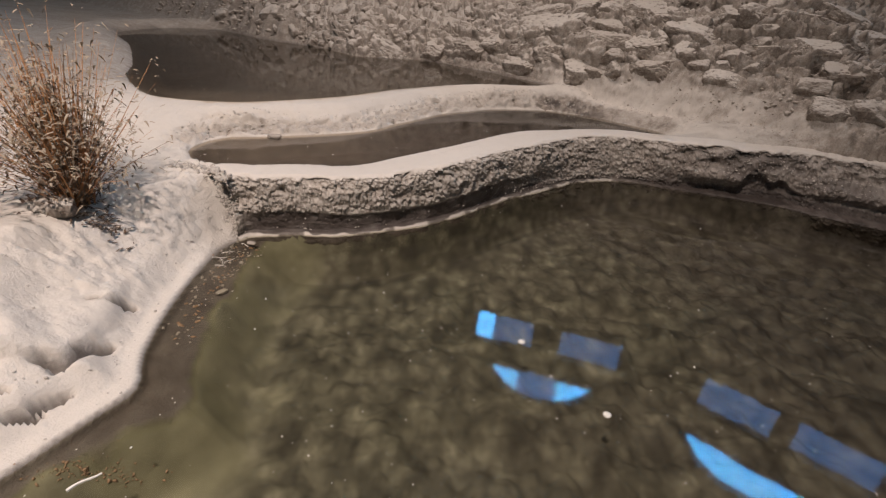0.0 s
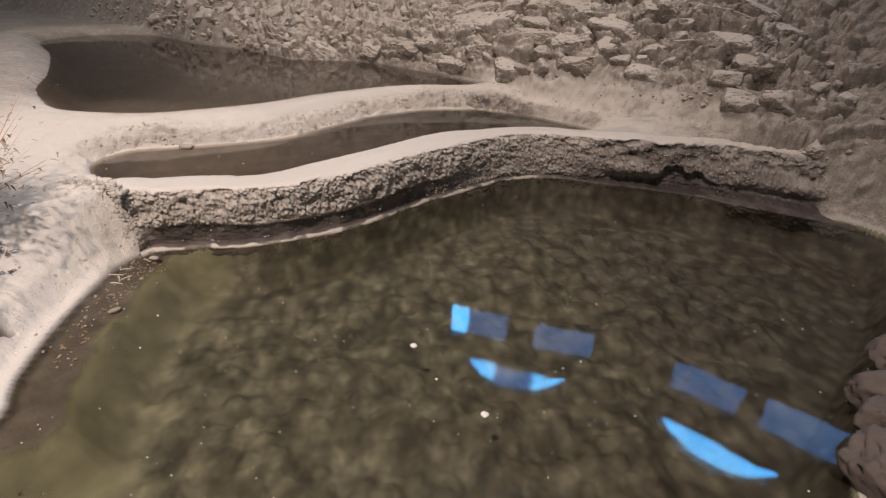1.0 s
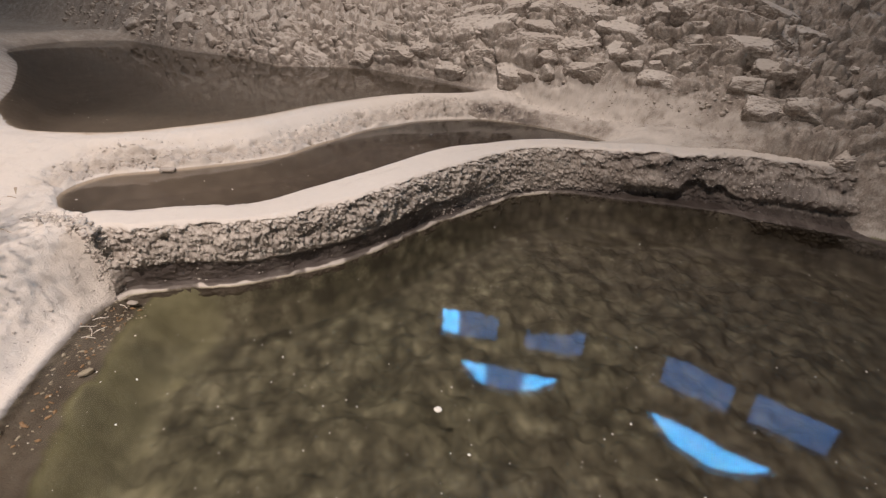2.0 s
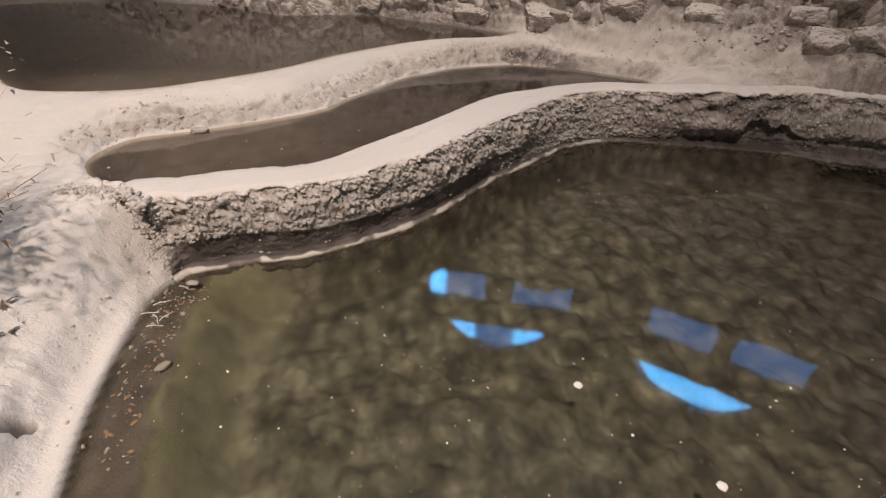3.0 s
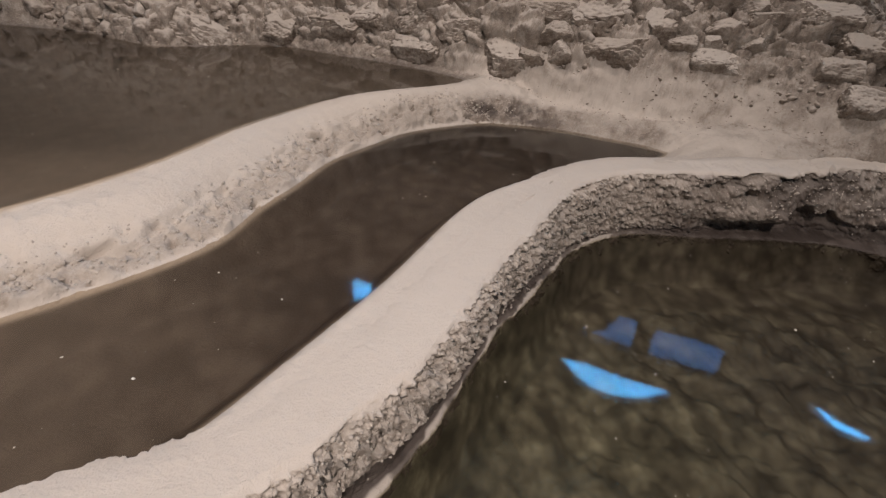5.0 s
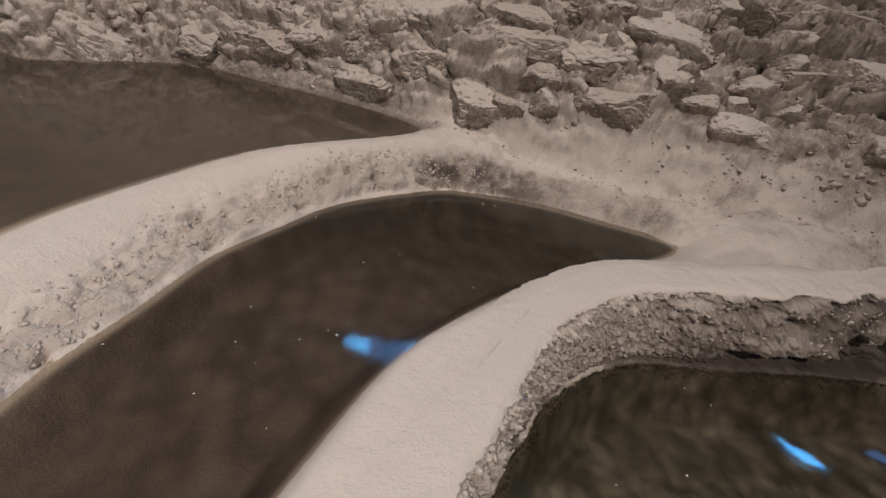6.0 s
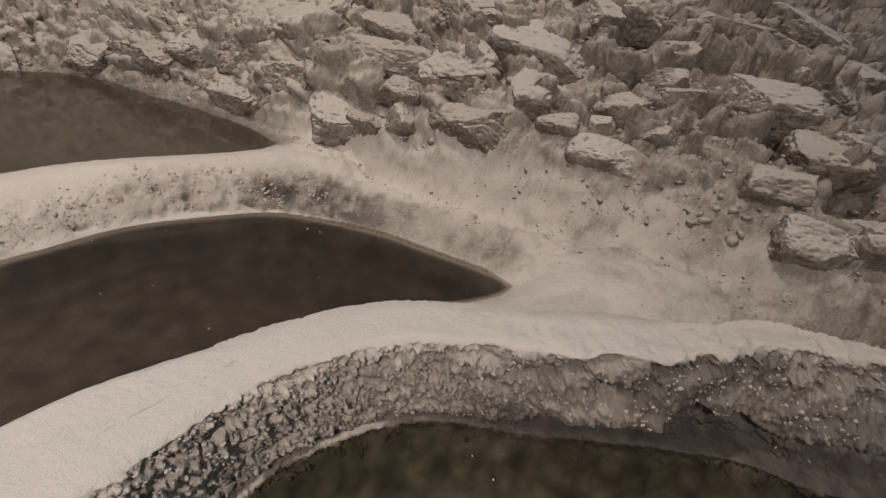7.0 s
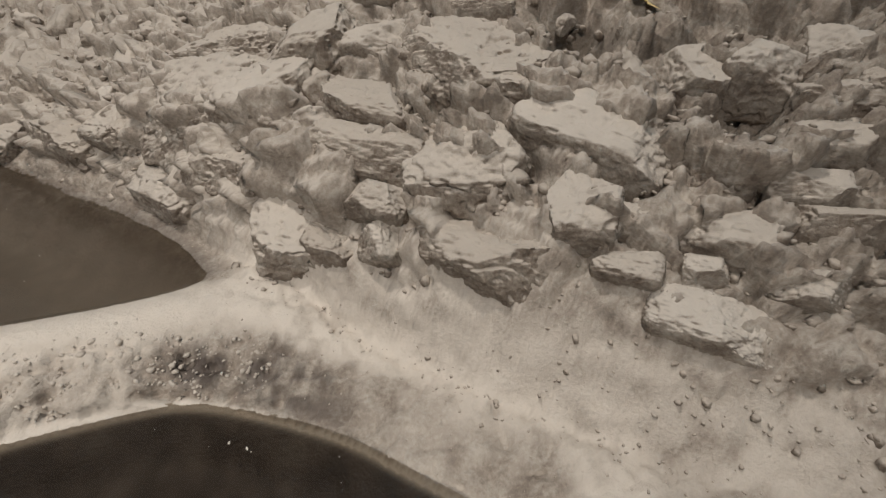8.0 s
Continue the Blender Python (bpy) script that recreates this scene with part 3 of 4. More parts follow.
# ---- the crumbling face of the front rim, with its white water line ----
def rim_face():
    line = spline([(-0.258, 1.085)] + FRONT + [(1.66, 1.57)], 0.004)
    seg = np.linalg.norm(np.diff(line, axis=0), axis=1)
    s = np.concatenate([[0], np.cumsum(seg)])
    n = int(s[-1] / 0.0026)
    u = np.linspace(0, s[-1], n)
    line = np.stack([np.interp(u, s, line[:, 0]), np.interp(u, s, line[:, 1])], -1)
    kernel = np.hanning(51) / np.hanning(51).sum()
    sm = np.stack([np.convolve(np.pad(line[:, k], 25, "edge"), kernel, "valid") for k in (0, 1)], -1)
    d = np.gradient(sm, axis=0)
    d /= np.linalg.norm(d, axis=1, keepdims=True)
    out = np.stack([d[:, 1], -d[:, 0]], -1)
    along_x = line[:, 0][:, None]
    top = 0.146 + 0.014 * smooth(-0.1, 0.35, line[:, 0]) + 0.014 * smooth(0.8, 1.05, line[:, 0]) + 0.003 * fbm(line[:, 0] * 7, line[:, 1] * 7, seed=3)
    back = 0.10 * smooth(1.05, 1.4, line[:, 0]) + 0.04 * smooth(0.06, 0.0, u) + 0.14 * smooth(u[-1] - 0.16, u[-1], u)
    # (share of the height, outward offset): top, shoulder, bulging face, undercut, water line, foot
    prof = np.array([(0.970, -0.095), (1.003, -0.070), (1.007, -0.030), (1.006, -0.010), (0.97, 0.000), (0.90, 0.006), (0.75, 0.009), (0.55, 0.008), (0.38, 0.003), (0.24, -0.003), (0.12, -0.006),
                     (0.050, -0.005), (0.030, -0.002), (0.010, 0.000), (-0.02, 0.002), (-0.10, 0.006), (-0.25, 0.010), (-0.75, 0.012)])
    t = np.linspace(0, len(prof) - 1, 120)
    k = np.arange(len(prof))
    hs, off = np.interp(t, k, prof[:, 0]), np.interp(t, k, prof[:, 1])
    H = top[:, None] * hs[None]
    O = off[None] - back[:, None] * np.clip(hs, 0, 1)[None]
    U = u[:, None] + 0 * H
    O = O + 0.016 * fbm(U * 5, H * 3, seed=80) * smooth(0.0, 0.03, H)
    face = smooth(1.0, 0.93, hs)[None] * smooth(-0.4, -0.2, hs)[None] * (1 - 0.6 * smooth(0.06, 0.04, hs) * smooth(-0.06, -0.01, hs))[None] * np.ones_like(H)
    _, e1, r1, _, _ = cells(U * 52 + 0.9 * fbm(U * 16, H * 16, seed=85), H * 92 + 0.9 * fbm(U * 16, H * 16, seed=86), 11)
    _, e2, r2, _, _ = cells(U * 105 + 0.8 * fbm(U * 45, H * 45, seed=87), H * 165 + 0.8 * fbm(U * 45, H * 45, seed=89), 12)
    crumb = smooth(0.0, 0.45, e2) * r2
    clod = smooth(0.0, 0.40, e1) * r1**1.2
    holes = smooth(0.16, 0.42, fbm(U * 26, H * 44, seed=93, octaves=3)) * (0.5 + 0.5 * smooth(0.35, 0.75, hs))[None]
    ragged = smooth(0.30, 0.50, hs)[None] + smooth(0.3, 0.5, along_x)
    O = O + face * np.clip(ragged, 0.25, 1) * (0.008 * clod + 0.008 * crumb - 0.009 * holes + 0.006 * fbm(U * 18, H * 30, seed=90, octaves=3) - 0.006)
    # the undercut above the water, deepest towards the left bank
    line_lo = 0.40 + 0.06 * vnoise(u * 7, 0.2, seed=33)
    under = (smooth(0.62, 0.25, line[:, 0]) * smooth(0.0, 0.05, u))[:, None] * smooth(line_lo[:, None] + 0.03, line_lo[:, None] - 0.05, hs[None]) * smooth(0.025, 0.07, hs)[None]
    O = O - under * (0.005 + 0.003 * fbm(U * 30, H * 30, seed=94))
    # ledges and hollows where the rim runs into rock
    ledge = smooth(0.72, 1.0, line[:, 0])[:, None]
    knob = ledge * face * smooth(0.50, 0.62, hs)[None]
    O = O + knob * (0.020 * fbm(U * 15, H * 26, seed=95) - 0.014 * smooth(0.05, 0.35, fbm(U * 22, H * 40, seed=99)))
    bulge = smooth(0.90, 1.0, along_x) * (1 - smooth(1.10, 1.16, along_x)) + 0.8 * smooth(1.28, 1.36, along_x)
    O = O + face * bulge * (1 + 0.6 * fbm(U * 12, 0.4, seed=97)) * (0.030 * np.exp(-(((hs - 0.43) / 0.13) ** 2))[None] - 0.026 * (smooth(0.34, 0.20, hs) * smooth(0.02, 0.07, hs))[None])
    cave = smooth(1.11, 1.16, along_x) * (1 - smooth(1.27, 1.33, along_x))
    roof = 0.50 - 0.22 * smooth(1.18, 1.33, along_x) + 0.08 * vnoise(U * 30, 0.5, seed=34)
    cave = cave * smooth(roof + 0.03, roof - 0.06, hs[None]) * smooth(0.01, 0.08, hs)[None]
    O = O - 0.040 * cave
    O = O + 0.018 * smooth(1.30, 1.38, along_x) * (smooth(0.22, 0.06, hs) * smooth(-0.5, 0.0, hs))[None]
    pit = np.exp(-((along_x - 1.022) / 0.012) ** 2 - ((H - 0.118) / 0.012) ** 2)
    O = O - 0.03 * pit
    H = H + ledge * (smooth(0.72, 0.98, hs) * smooth(-0.098, -0.05, off))[None] * (0.008 * fbm(U * 13, 0.2, seed=41) + 0.006 * fbm(U * 38, off[None] * 40, seed=42) - 0.008)
    O = O + ledge * (smooth(0.85, 0.99, hs) * smooth(-0.09, -0.04, off))[None] * 0.016 * fbm(U * 17, 0.7, seed=43)
    lip_w = smooth(-0.5, 0.5, fbm(U * 16, 0.3, seed=45)) * (1 - 0.8 * smooth(0.6, 0.9, line[:, 0]))[:, None]
    O = O + (0.003 * lip_w + 0.002 * fbm(U * 40, H * 40, seed=46)) * smooth(0.05, 0.015, hs)[None]
    H = H - 0.004 * smooth(0.02, 0.0, u)[:, None] * smooth(0.5, 0.95, hs)[None]
    Q = np.concatenate([line[:, None] + out[:, None] * O[..., None], H[..., None]], -1)
    white = smooth(0.034 + 0.02 * vnoise(U * 45, 0.1, seed=47), 0.018 + 0.02 * vnoise(U * 45, 0.1, seed=47), hs[None]) * smooth(-0.035, -0.005, hs)[None] * (1 - 0.8 * smooth(0.65, 0.95, line[:, 0]))[:, None]
    white = white * (0.12 + 0.88 * smooth(0.05, 0.55, lip_w + 0.3 * fbm(U * 60, H * 60, seed=44)))
    slab = normals_of(Q)
    dust = smooth(-0.05, 0.75, -slab[..., 2] * np.sign(np.mean(slab[:, 8, 2])) * -1)
    # stone colour deepens in holes, pit and clod cracks: their shade put into the mask
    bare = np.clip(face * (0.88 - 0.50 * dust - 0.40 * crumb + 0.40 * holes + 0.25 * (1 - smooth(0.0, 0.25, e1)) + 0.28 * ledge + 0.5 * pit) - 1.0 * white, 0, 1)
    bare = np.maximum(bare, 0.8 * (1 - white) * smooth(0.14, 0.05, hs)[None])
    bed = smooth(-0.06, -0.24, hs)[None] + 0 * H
    # damp rock, plus shade under the ledge and in the cave put into the colour
    damp_dark = ledge * face * np.clip(0.34 + 0.5 * smooth(0.0, 0.4, fbm(U * 9, H * 22, seed=98)) + 0.6 * smooth(0.26, 0.12, hs + 0.12 * vnoise(U * 9, 0.3, seed=38))[...] + cave, 0, 1)
    # darker colour in the undercut and along the foot of the face
    silt = np.clip(0.95 * under + 0.8 * damp_dark * (1 - white) + 0.7 * smooth(0.2, 0.06, hs)[None] * (1 - white) + 0.9 * smooth(-0.01, -0.05, hs)[None], 0, 0.92)
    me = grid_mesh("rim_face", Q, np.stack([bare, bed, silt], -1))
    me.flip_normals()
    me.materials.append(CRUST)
    ob = new("rim_face", me)
    tagged(ob, "crumbling grey-brown crust face of a spring rim with a white water line", "rim", kind="structure")
    return ob, Q, hs, np.concatenate([out, 0 * out[:, :1]], -1)


rim, RIM_Q, RIM_HS, RIM_OUT = rim_face()


# ---- water ----
def sheet(name, outline, z, mat, label):
    bm = bmesh.new()
    bm.faces.new([bm.verts.new((x, y, z)) for x, y in outline[::2]])
    bmesh.ops.triangulate(bm, faces=bm.faces[:])
    for f in bm.faces:
        f.normal_update()
        if f.normal.z < 0:
            f.normal_flip()
    ob = part(name, bm, mat)
    return tagged(ob, label, "water", kind="structure")


def grown(line, d):
    t = np.roll(line, -1, 0) - np.roll(line, 1, 0)
    t /= np.linalg.norm(t, axis=1, keepdims=True)
    n = np.stack([t[:, 1], -t[:, 0]], -1)
    area = np.sum(line[:, 0] * np.roll(line[:, 1], -1) - np.roll(line[:, 0], -1) * line[:, 1])
    return line + d * np.sign(area) * n


water_pond = sheet("water_pond", grown(POND, 0.012), POND_Z, POND_WATER, "clear still pond water over a mottled green and brown bed")
water_channel = sheet("water_channel", grown(CHANNEL, 0.008), CHANNEL_Z, MURKY_WATER, "murky grey-brown water in a narrow crescent channel")
water_far = sheet("water_far_pool", grown(FAR, 0.01), FAR_Z, MURKY_WATER, "murky grey-brown water in the upper pool")

# ---- the hall round the springs ----
HX, HY, HR, HH = 0.25, 0.35, 14.0, 14.6
SIDES = 15


def facet_frame(az):
    """A facet's middle, its way along and its way out, for an azimuth in degrees to the right of +y."""
    a = radians(az)
    o = Vector((math.sin(a), math.cos(a), 0))
    return Vector((HX, HY, 0)) + o * HR, Vector((math.cos(a), -math.sin(a), 0)), o


def lunette(w, h, n=14):
    r = (w * w / 4 + h * h) / (2 * h)
    a = math.asin(w / 2 / r)
    return [(r * math.sin(-a + 2 * a * k / n), r * math.cos(-a + 2 * a * k / n) - (r - h)) for k in range(n + 1)]


def panel(name, az, half, holes, mat, kind_label):
    """A wall facet with openings through its thickness."""
    mid, along, o = facet_frame(az)
    bm = bmesh.new()
    edges = []
    for loop in [[(-half, -0.3), (half, -0.3), (half, HH), (-half, HH)]] + holes:
        vs = [bm.verts.new(mid + along * x + Vector((0, 0, z))) for x, z in loop]
        edges += [bm.edges.new((a, b)) for a, b in zip(vs, vs[1:] + vs[:1])]
    bmesh.ops.triangle_fill(bm, edges=edges, use_beauty=True)
    got = bmesh.ops.extrude_face_region(bm, geom=bm.faces[:])
    bmesh.ops.translate(bm, verts=[v for v in got["geom"] if isinstance(v, bmesh.types.BMVert)], vec=o * 0.35)
    bmesh.ops.recalc_face_normals(bm, faces=bm.faces[:])
    return tagged(part(name, bm, mat), kind_label, "wall", kind="structure")


def window(name, az, loop, panes, label):
    mid, along, o = facet_frame(az)
    ob = tagged(new(name), label, "window", kind="structure")
    ob.location = mid
    base = Vector((0, 0, 0))
    for mat, outline in panes:
        bm = bmesh.new()
        bm.faces.new([bm.verts.new(base + along * x + o * 0.22 + Vector((0, 0, z))) for x, z in outline])
        part("pane", bm, mat, ob)
    cx, cz = sum(p[0] for p in loop) / len(loop), sum(p[1] for p in loop) / len(loop)
    bm = bmesh.new()
    rings = []
    for k, dep in ((1.0, 0.12), (1.0, 0.20), (0.95, 0.20), (0.95, 0.12)):
        rings.append([bm.verts.new(base + along * (cx + (x - cx) * k) + o * dep + Vector((0, 0, cz + (z - cz) * k))) for x, z in loop])
    m = len(loop)
    for a, b in zip(rings, rings[1:] + rings[:1]):
        for i in range(m):
            bm.faces.new((a[i], a[(i + 1) % m], b[(i + 1) % m], b[i]))
    bmesh.ops.recalc_face_normals(bm, faces=bm.faces[:])
    part("frame", bm, FRAME, ob)
    return ob


half = HR * math.tan(math.pi / SIDES) + 0.02
LUN_W, LUN_H = 3.75, 1.10
REC_W, REC_H = 2.02, 1.14
# height of the arched window and its shift, height and shifts of the rectangular ones
BAYS = {0: (11.0, -0.25, 8.95, (-1.72, 1.10)), 1: (11.05, 0.25, 8.85, (-0.52, 1.92)), 2: (9.05, -0.1, 7.1, (1.7,))}
count = 0


def cut(loop, a, b):
    """The piece of a convex outline between two upright lines."""
    def clip(pts, x0, keep):
        out = []
        for p, q in zip(pts, pts[1:] + pts[:1]):
            if keep(p[0]):
                out.append(p)
            if keep(p[0]) != keep(q[0]):
                t = (x0 - p[0]) / (q[0] - p[0])
                out.append((x0, p[1] + t * (q[1] - p[1])))
        return out
    return clip(clip(loop, a, lambda v: v >= a), b, lambda v: v <= b)


for k in range(SIDES):
    az = 12.2 + k * 360 / SIDES
    holes = []
    if k in BAYS:
        lz, lx, rz, centres = BAYS[k]
        lun = [(x + lx, lz + z) for x, z in lunette(LUN_W if k < 2 else 1.5, LUN_H if k < 2 else 0.4)]
        recs = [[(c - REC_W / 2, rz), (c + REC_W / 2, rz), (c + REC_W / 2, rz + REC_H), (c - REC_W / 2, rz + REC_H)] for c in centres]
        holes = [lun] + recs
        count += 1
        if k == 0:
            window(f"window_{count}", az, lun, [(DUSK, cut(lun, -9, -1.0)), (HAZY, cut(lun, -1.0, 0.3)), (DUSK, cut(lun, 0.3, 9))],
                   "shallow arched window with a dusty middle pane and blue dusk outside")
        else:
            window(f"window_{count}", az, lun, [(DUSK, lun)], "shallow arched window high in the wall with bright blue dusk outside")
        for j, rec in enumerate(recs):
            count += 1
            panes = [(DIM, rec)]
            if k == 0 and j == 0:
                panes = [(DUSK, cut(rec, -9, centres[0] - 0.40)), (DIM, cut(rec, centres[0] - 0.40, 9))]
            window(f"window_{count}", az, rec, panes, "rectangular window of dusty glass with dim blue dusk outside")
    panel(f"wall_{k + 1}", az, half, holes, PLASTER, "plain dark plastered wall of a round hall")
bm = bmesh.new()
bmesh.ops.create_circle(bm, cap_ends=True, segments=SIDES, radius=HR / math.cos(math.pi / SIDES) + 0.5)
got = bmesh.ops.extrude_face_region(bm, geom=bm.faces[:])
bmesh.ops.translate(bm, verts=[v for v in got["geom"] if isinstance(v, bmesh.types.BMVert)], vec=(0, 0, 0.3))
ceiling = tagged(part("ceiling", bm, PLASTER), "plain dark plastered ceiling of the hall", "ceiling", kind="structure")
ceiling.matrix_world = pose(HX, HY, HH, 0, 0, 0)


# ---- rocks ----
def boulder_mesh(name, seed, res=14, square=4.0, rough=1.0, cuts=9, dims=(1, 1, 1)):
    """A block of stone in a unit box: rounded, broken along planes, pitted."""
    rng = np.random.default_rng(seed)
    g = np.linspace(-1, 1, res)
    a, b = np.meshgrid(g, g)
    one = np.ones_like(a)
    faces_xyz = [(one, a, b), (-one, b, a), (b, one, a), (a, -one, b), (a, b, one), (b, a, -one)]
    pts = np.concatenate([np.stack(f, -1).reshape(-1, 3) for f in faces_xyz])
    i = np.arange(res * res).reshape(res, res)
    q = np.stack([i[:-1, :-1], i[:-1, 1:], i[1:, 1:], i[1:, :-1]], -1).reshape(-1, 4)
    quads = np.concatenate([q + k * res * res for k in range(6)])
    key, first, back = np.unique(np.round(pts, 5), axis=0, return_index=True, return_inverse=True)
    pts, quads = pts[first], back.reshape(-1)[quads]
    p = pts / (np.abs(pts) ** square).sum(1, keepdims=True) ** (1 / square)
    for _ in range(cuts):
        n = rng.normal(size=3)
        n /= np.linalg.norm(n)
        n[2] = abs(n[2]) if rng.random() < 0.7 else n[2]
        over = np.maximum(p @ n - rng.uniform(0.76, 1.05), 0)
        p = p - 0.97 * over[:, None] * n
    o = rng.uniform(0, 50, 3)
    away_from = p / (np.linalg.norm(p, axis=1, keepdims=True) + 1e-9)
    rel = np.array(dims) / min(dims)
    f = p * rel
    bumps = 0.08 * fbm(p[:, 0] * 1.3 + o[0], p[:, 1] * 1.3 + o[1], p[:, 2] * 1.3 + o[2], 3, seed % 97)
    bumps = bumps + 0.055 * fbm(f[:, 0] * 3.0 + o[1], f[:, 1] * 3.0 + o[2], f[:, 2] * 3.4 + o[0], 5, seed % 89, 0.6)
    pits = smooth(0.22, 0.5, fbm(f[:, 0] * 5 + o[2], f[:, 1] * 5, f[:, 2] * 5 + o[1], 2, seed % 83))
    crack = smooth(0.05, 0.0, np.abs(fbm(f[:, 0] * 0.8 + o[0], f[:, 1] * 1.0, f[:, 2] * 0.8 + o[1], 2, seed % 71)))
    grain = 0.045 * fbm(f[:, 0] * 11 + o[2], f[:, 1] * 11, f[:, 2] * 11 + o[0], 3, seed % 61, 0.7) if res > 12 else 0
    p = p + away_from * (rough * (bumps + grain - 0.08 * pits - 0.07 * crack))[:, None] / rel**0.5
    me = bpy.data.meshes.new(name)
    me.from_pydata((p * 0.5).tolist(), [], quads.tolist())
    bm = bmesh.new()
    bm.from_mesh(me)
    bmesh.ops.recalc_face_normals(bm, faces=bm.faces[:])
    for f in bm.faces:
        f.smooth = True
    bm.to_mesh(me)
    bm.free()
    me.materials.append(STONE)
    return me


def sample(field, x, y):
    """A field of the ground's grid at places between its points."""
    i, j = np.clip(np.searchsorted(ys, y) - 1, 0, len(ys) - 2), np.clip(np.searchsorted(xs, x) - 1, 0, len(xs) - 2)
    v, u = (y - ys[i]) / (ys[i + 1] - ys[i]), (x - xs[j]) / (xs[j + 1] - xs[j])
    return (field[i, j] * (1 - u) + field[i, j + 1] * u) * (1 - v) + (field[i + 1, j] * (1 - u) + field[i + 1, j + 1] * u) * v


def ground_at(x, y):
    return float(sample(Z, x, y))


def slope_frame(x, y, turn=0.0, lean=0.0):
    """Axes of the slope at a place: level along it, up it, out of it."""
    e = 0.11
    n = Vector((ground_at(x - e, y) - ground_at(x + e, y), ground_at(x, y - e) - ground_at(x, y + e), 2 * e)).normalized()
    along = Vector((0.93, -0.37, 0))
    along = (along - n * along.dot(n)).normalized()
    up_slope = n.cross(along)
    m = Matrix((along, up_slope, n)).transposed().to_4x4()
    return m @ pose(0, 0, 0, lean, 0, turn), n


kept_at = []
for k, (x, y, w, h, dip) in enumerate(BLOCKS + BEDS):
    m, n = slope_frame(x, y, -dip, random.uniform(-24, -10))
    thick = min(0.75 * min(w, h) + 0.04, 0.12)
    res = 72 if w > 0.2 else 44 if w > 0.1 else 30
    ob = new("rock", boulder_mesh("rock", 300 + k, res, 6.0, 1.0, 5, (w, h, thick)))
    ob.parent = ground
    place = Vector((x, y, ground_at(x, y))) + n * (0.022 - 0.36 * thick)
    ob.matrix_world = Matrix.Translation(place) @ m @ Matrix.Diagonal((w * 1.17, h * 1.20, thick, 1))
    kept_at.append((x, y, 0.42 * max(w, h)))

stone_meshes = [boulder_mesh("stone", 500 + k, 11, 5.0, 1.7, 6) for k in range(12)]
rng = np.random.default_rng(7)
placed = 0
while placed < 300:
    x, y = rng.uniform(-1.5, 1.72), rng.uniform(1.6, 3.5)
    z, r = ground_at(x, y), float(sample(rise, x, y))
    if not (0.012 + 0.04 * (x > 0.55) + 0.12 * (x > 1.0) < r < 0.75) or rng.random() > math.exp(-r / 0.45) + 0.1:
        continue
    size = float(np.clip(rng.lognormal(-3.3, 0.42), 0.018, 0.07)) * (1.0 if x > -0.4 else 1.25)
    if any(math.hypot(x - a, y - b) < c + 0.3 * size for a, b, c in kept_at):
        continue
    m, n = slope_frame(x, y, rng.uniform(0, 360), rng.uniform(-25, 25))
    ob = new("stone", stone_meshes[placed % 12])
    ob.parent = ground
    ob.matrix_world = Matrix.Translation(Vector((x, y, z)) + n * 0.02 * size) @ m @ Matrix.Diagonal((size * rng.uniform(1.0, 1.6), size * rng.uniform(0.8, 1.1), size * 0.9, 1))
    kept_at.append((x, y, 0.40 * size))
    placed += 1

# the bank close by on the right, of bare brown stone
BROWN_ROCK = plain("bare_brown_rock", (0.06, 0.045, 0.037), (0.17, 0.13, 0.105), 35.0, 0.85, 0.006)
for k, (x, y, w) in enumerate([(1.06, 0.60, 0.12), (1.13, 0.70, 0.10), (1.20, 0.78, 0.13), (1.28, 0.87, 0.11), (1.16, 0.62, 0.14), (1.27, 0.74, 0.15), (1.38, 0.92, 0.14), (1.45, 1.05, 0.12), (1.08, 0.48, 0.13)]):
    ob = new("rock", boulder_mesh("rock", 800 + k, 16, 3.4, 1.6))
    ob.data.materials.clear()
    ob.data.materials.append(BROWN_ROCK)
    ob.parent = ground
    ob.matrix_world = Matrix.Translation((x, y, ground_at(x, y) + 0.015)) @ pose(0, 0, 0, random.uniform(-20, 20), random.uniform(-20, 20), random.uniform(0, 360)) @ Matrix.Diagonal((w, w * 0.8, w * 0.65, 1))


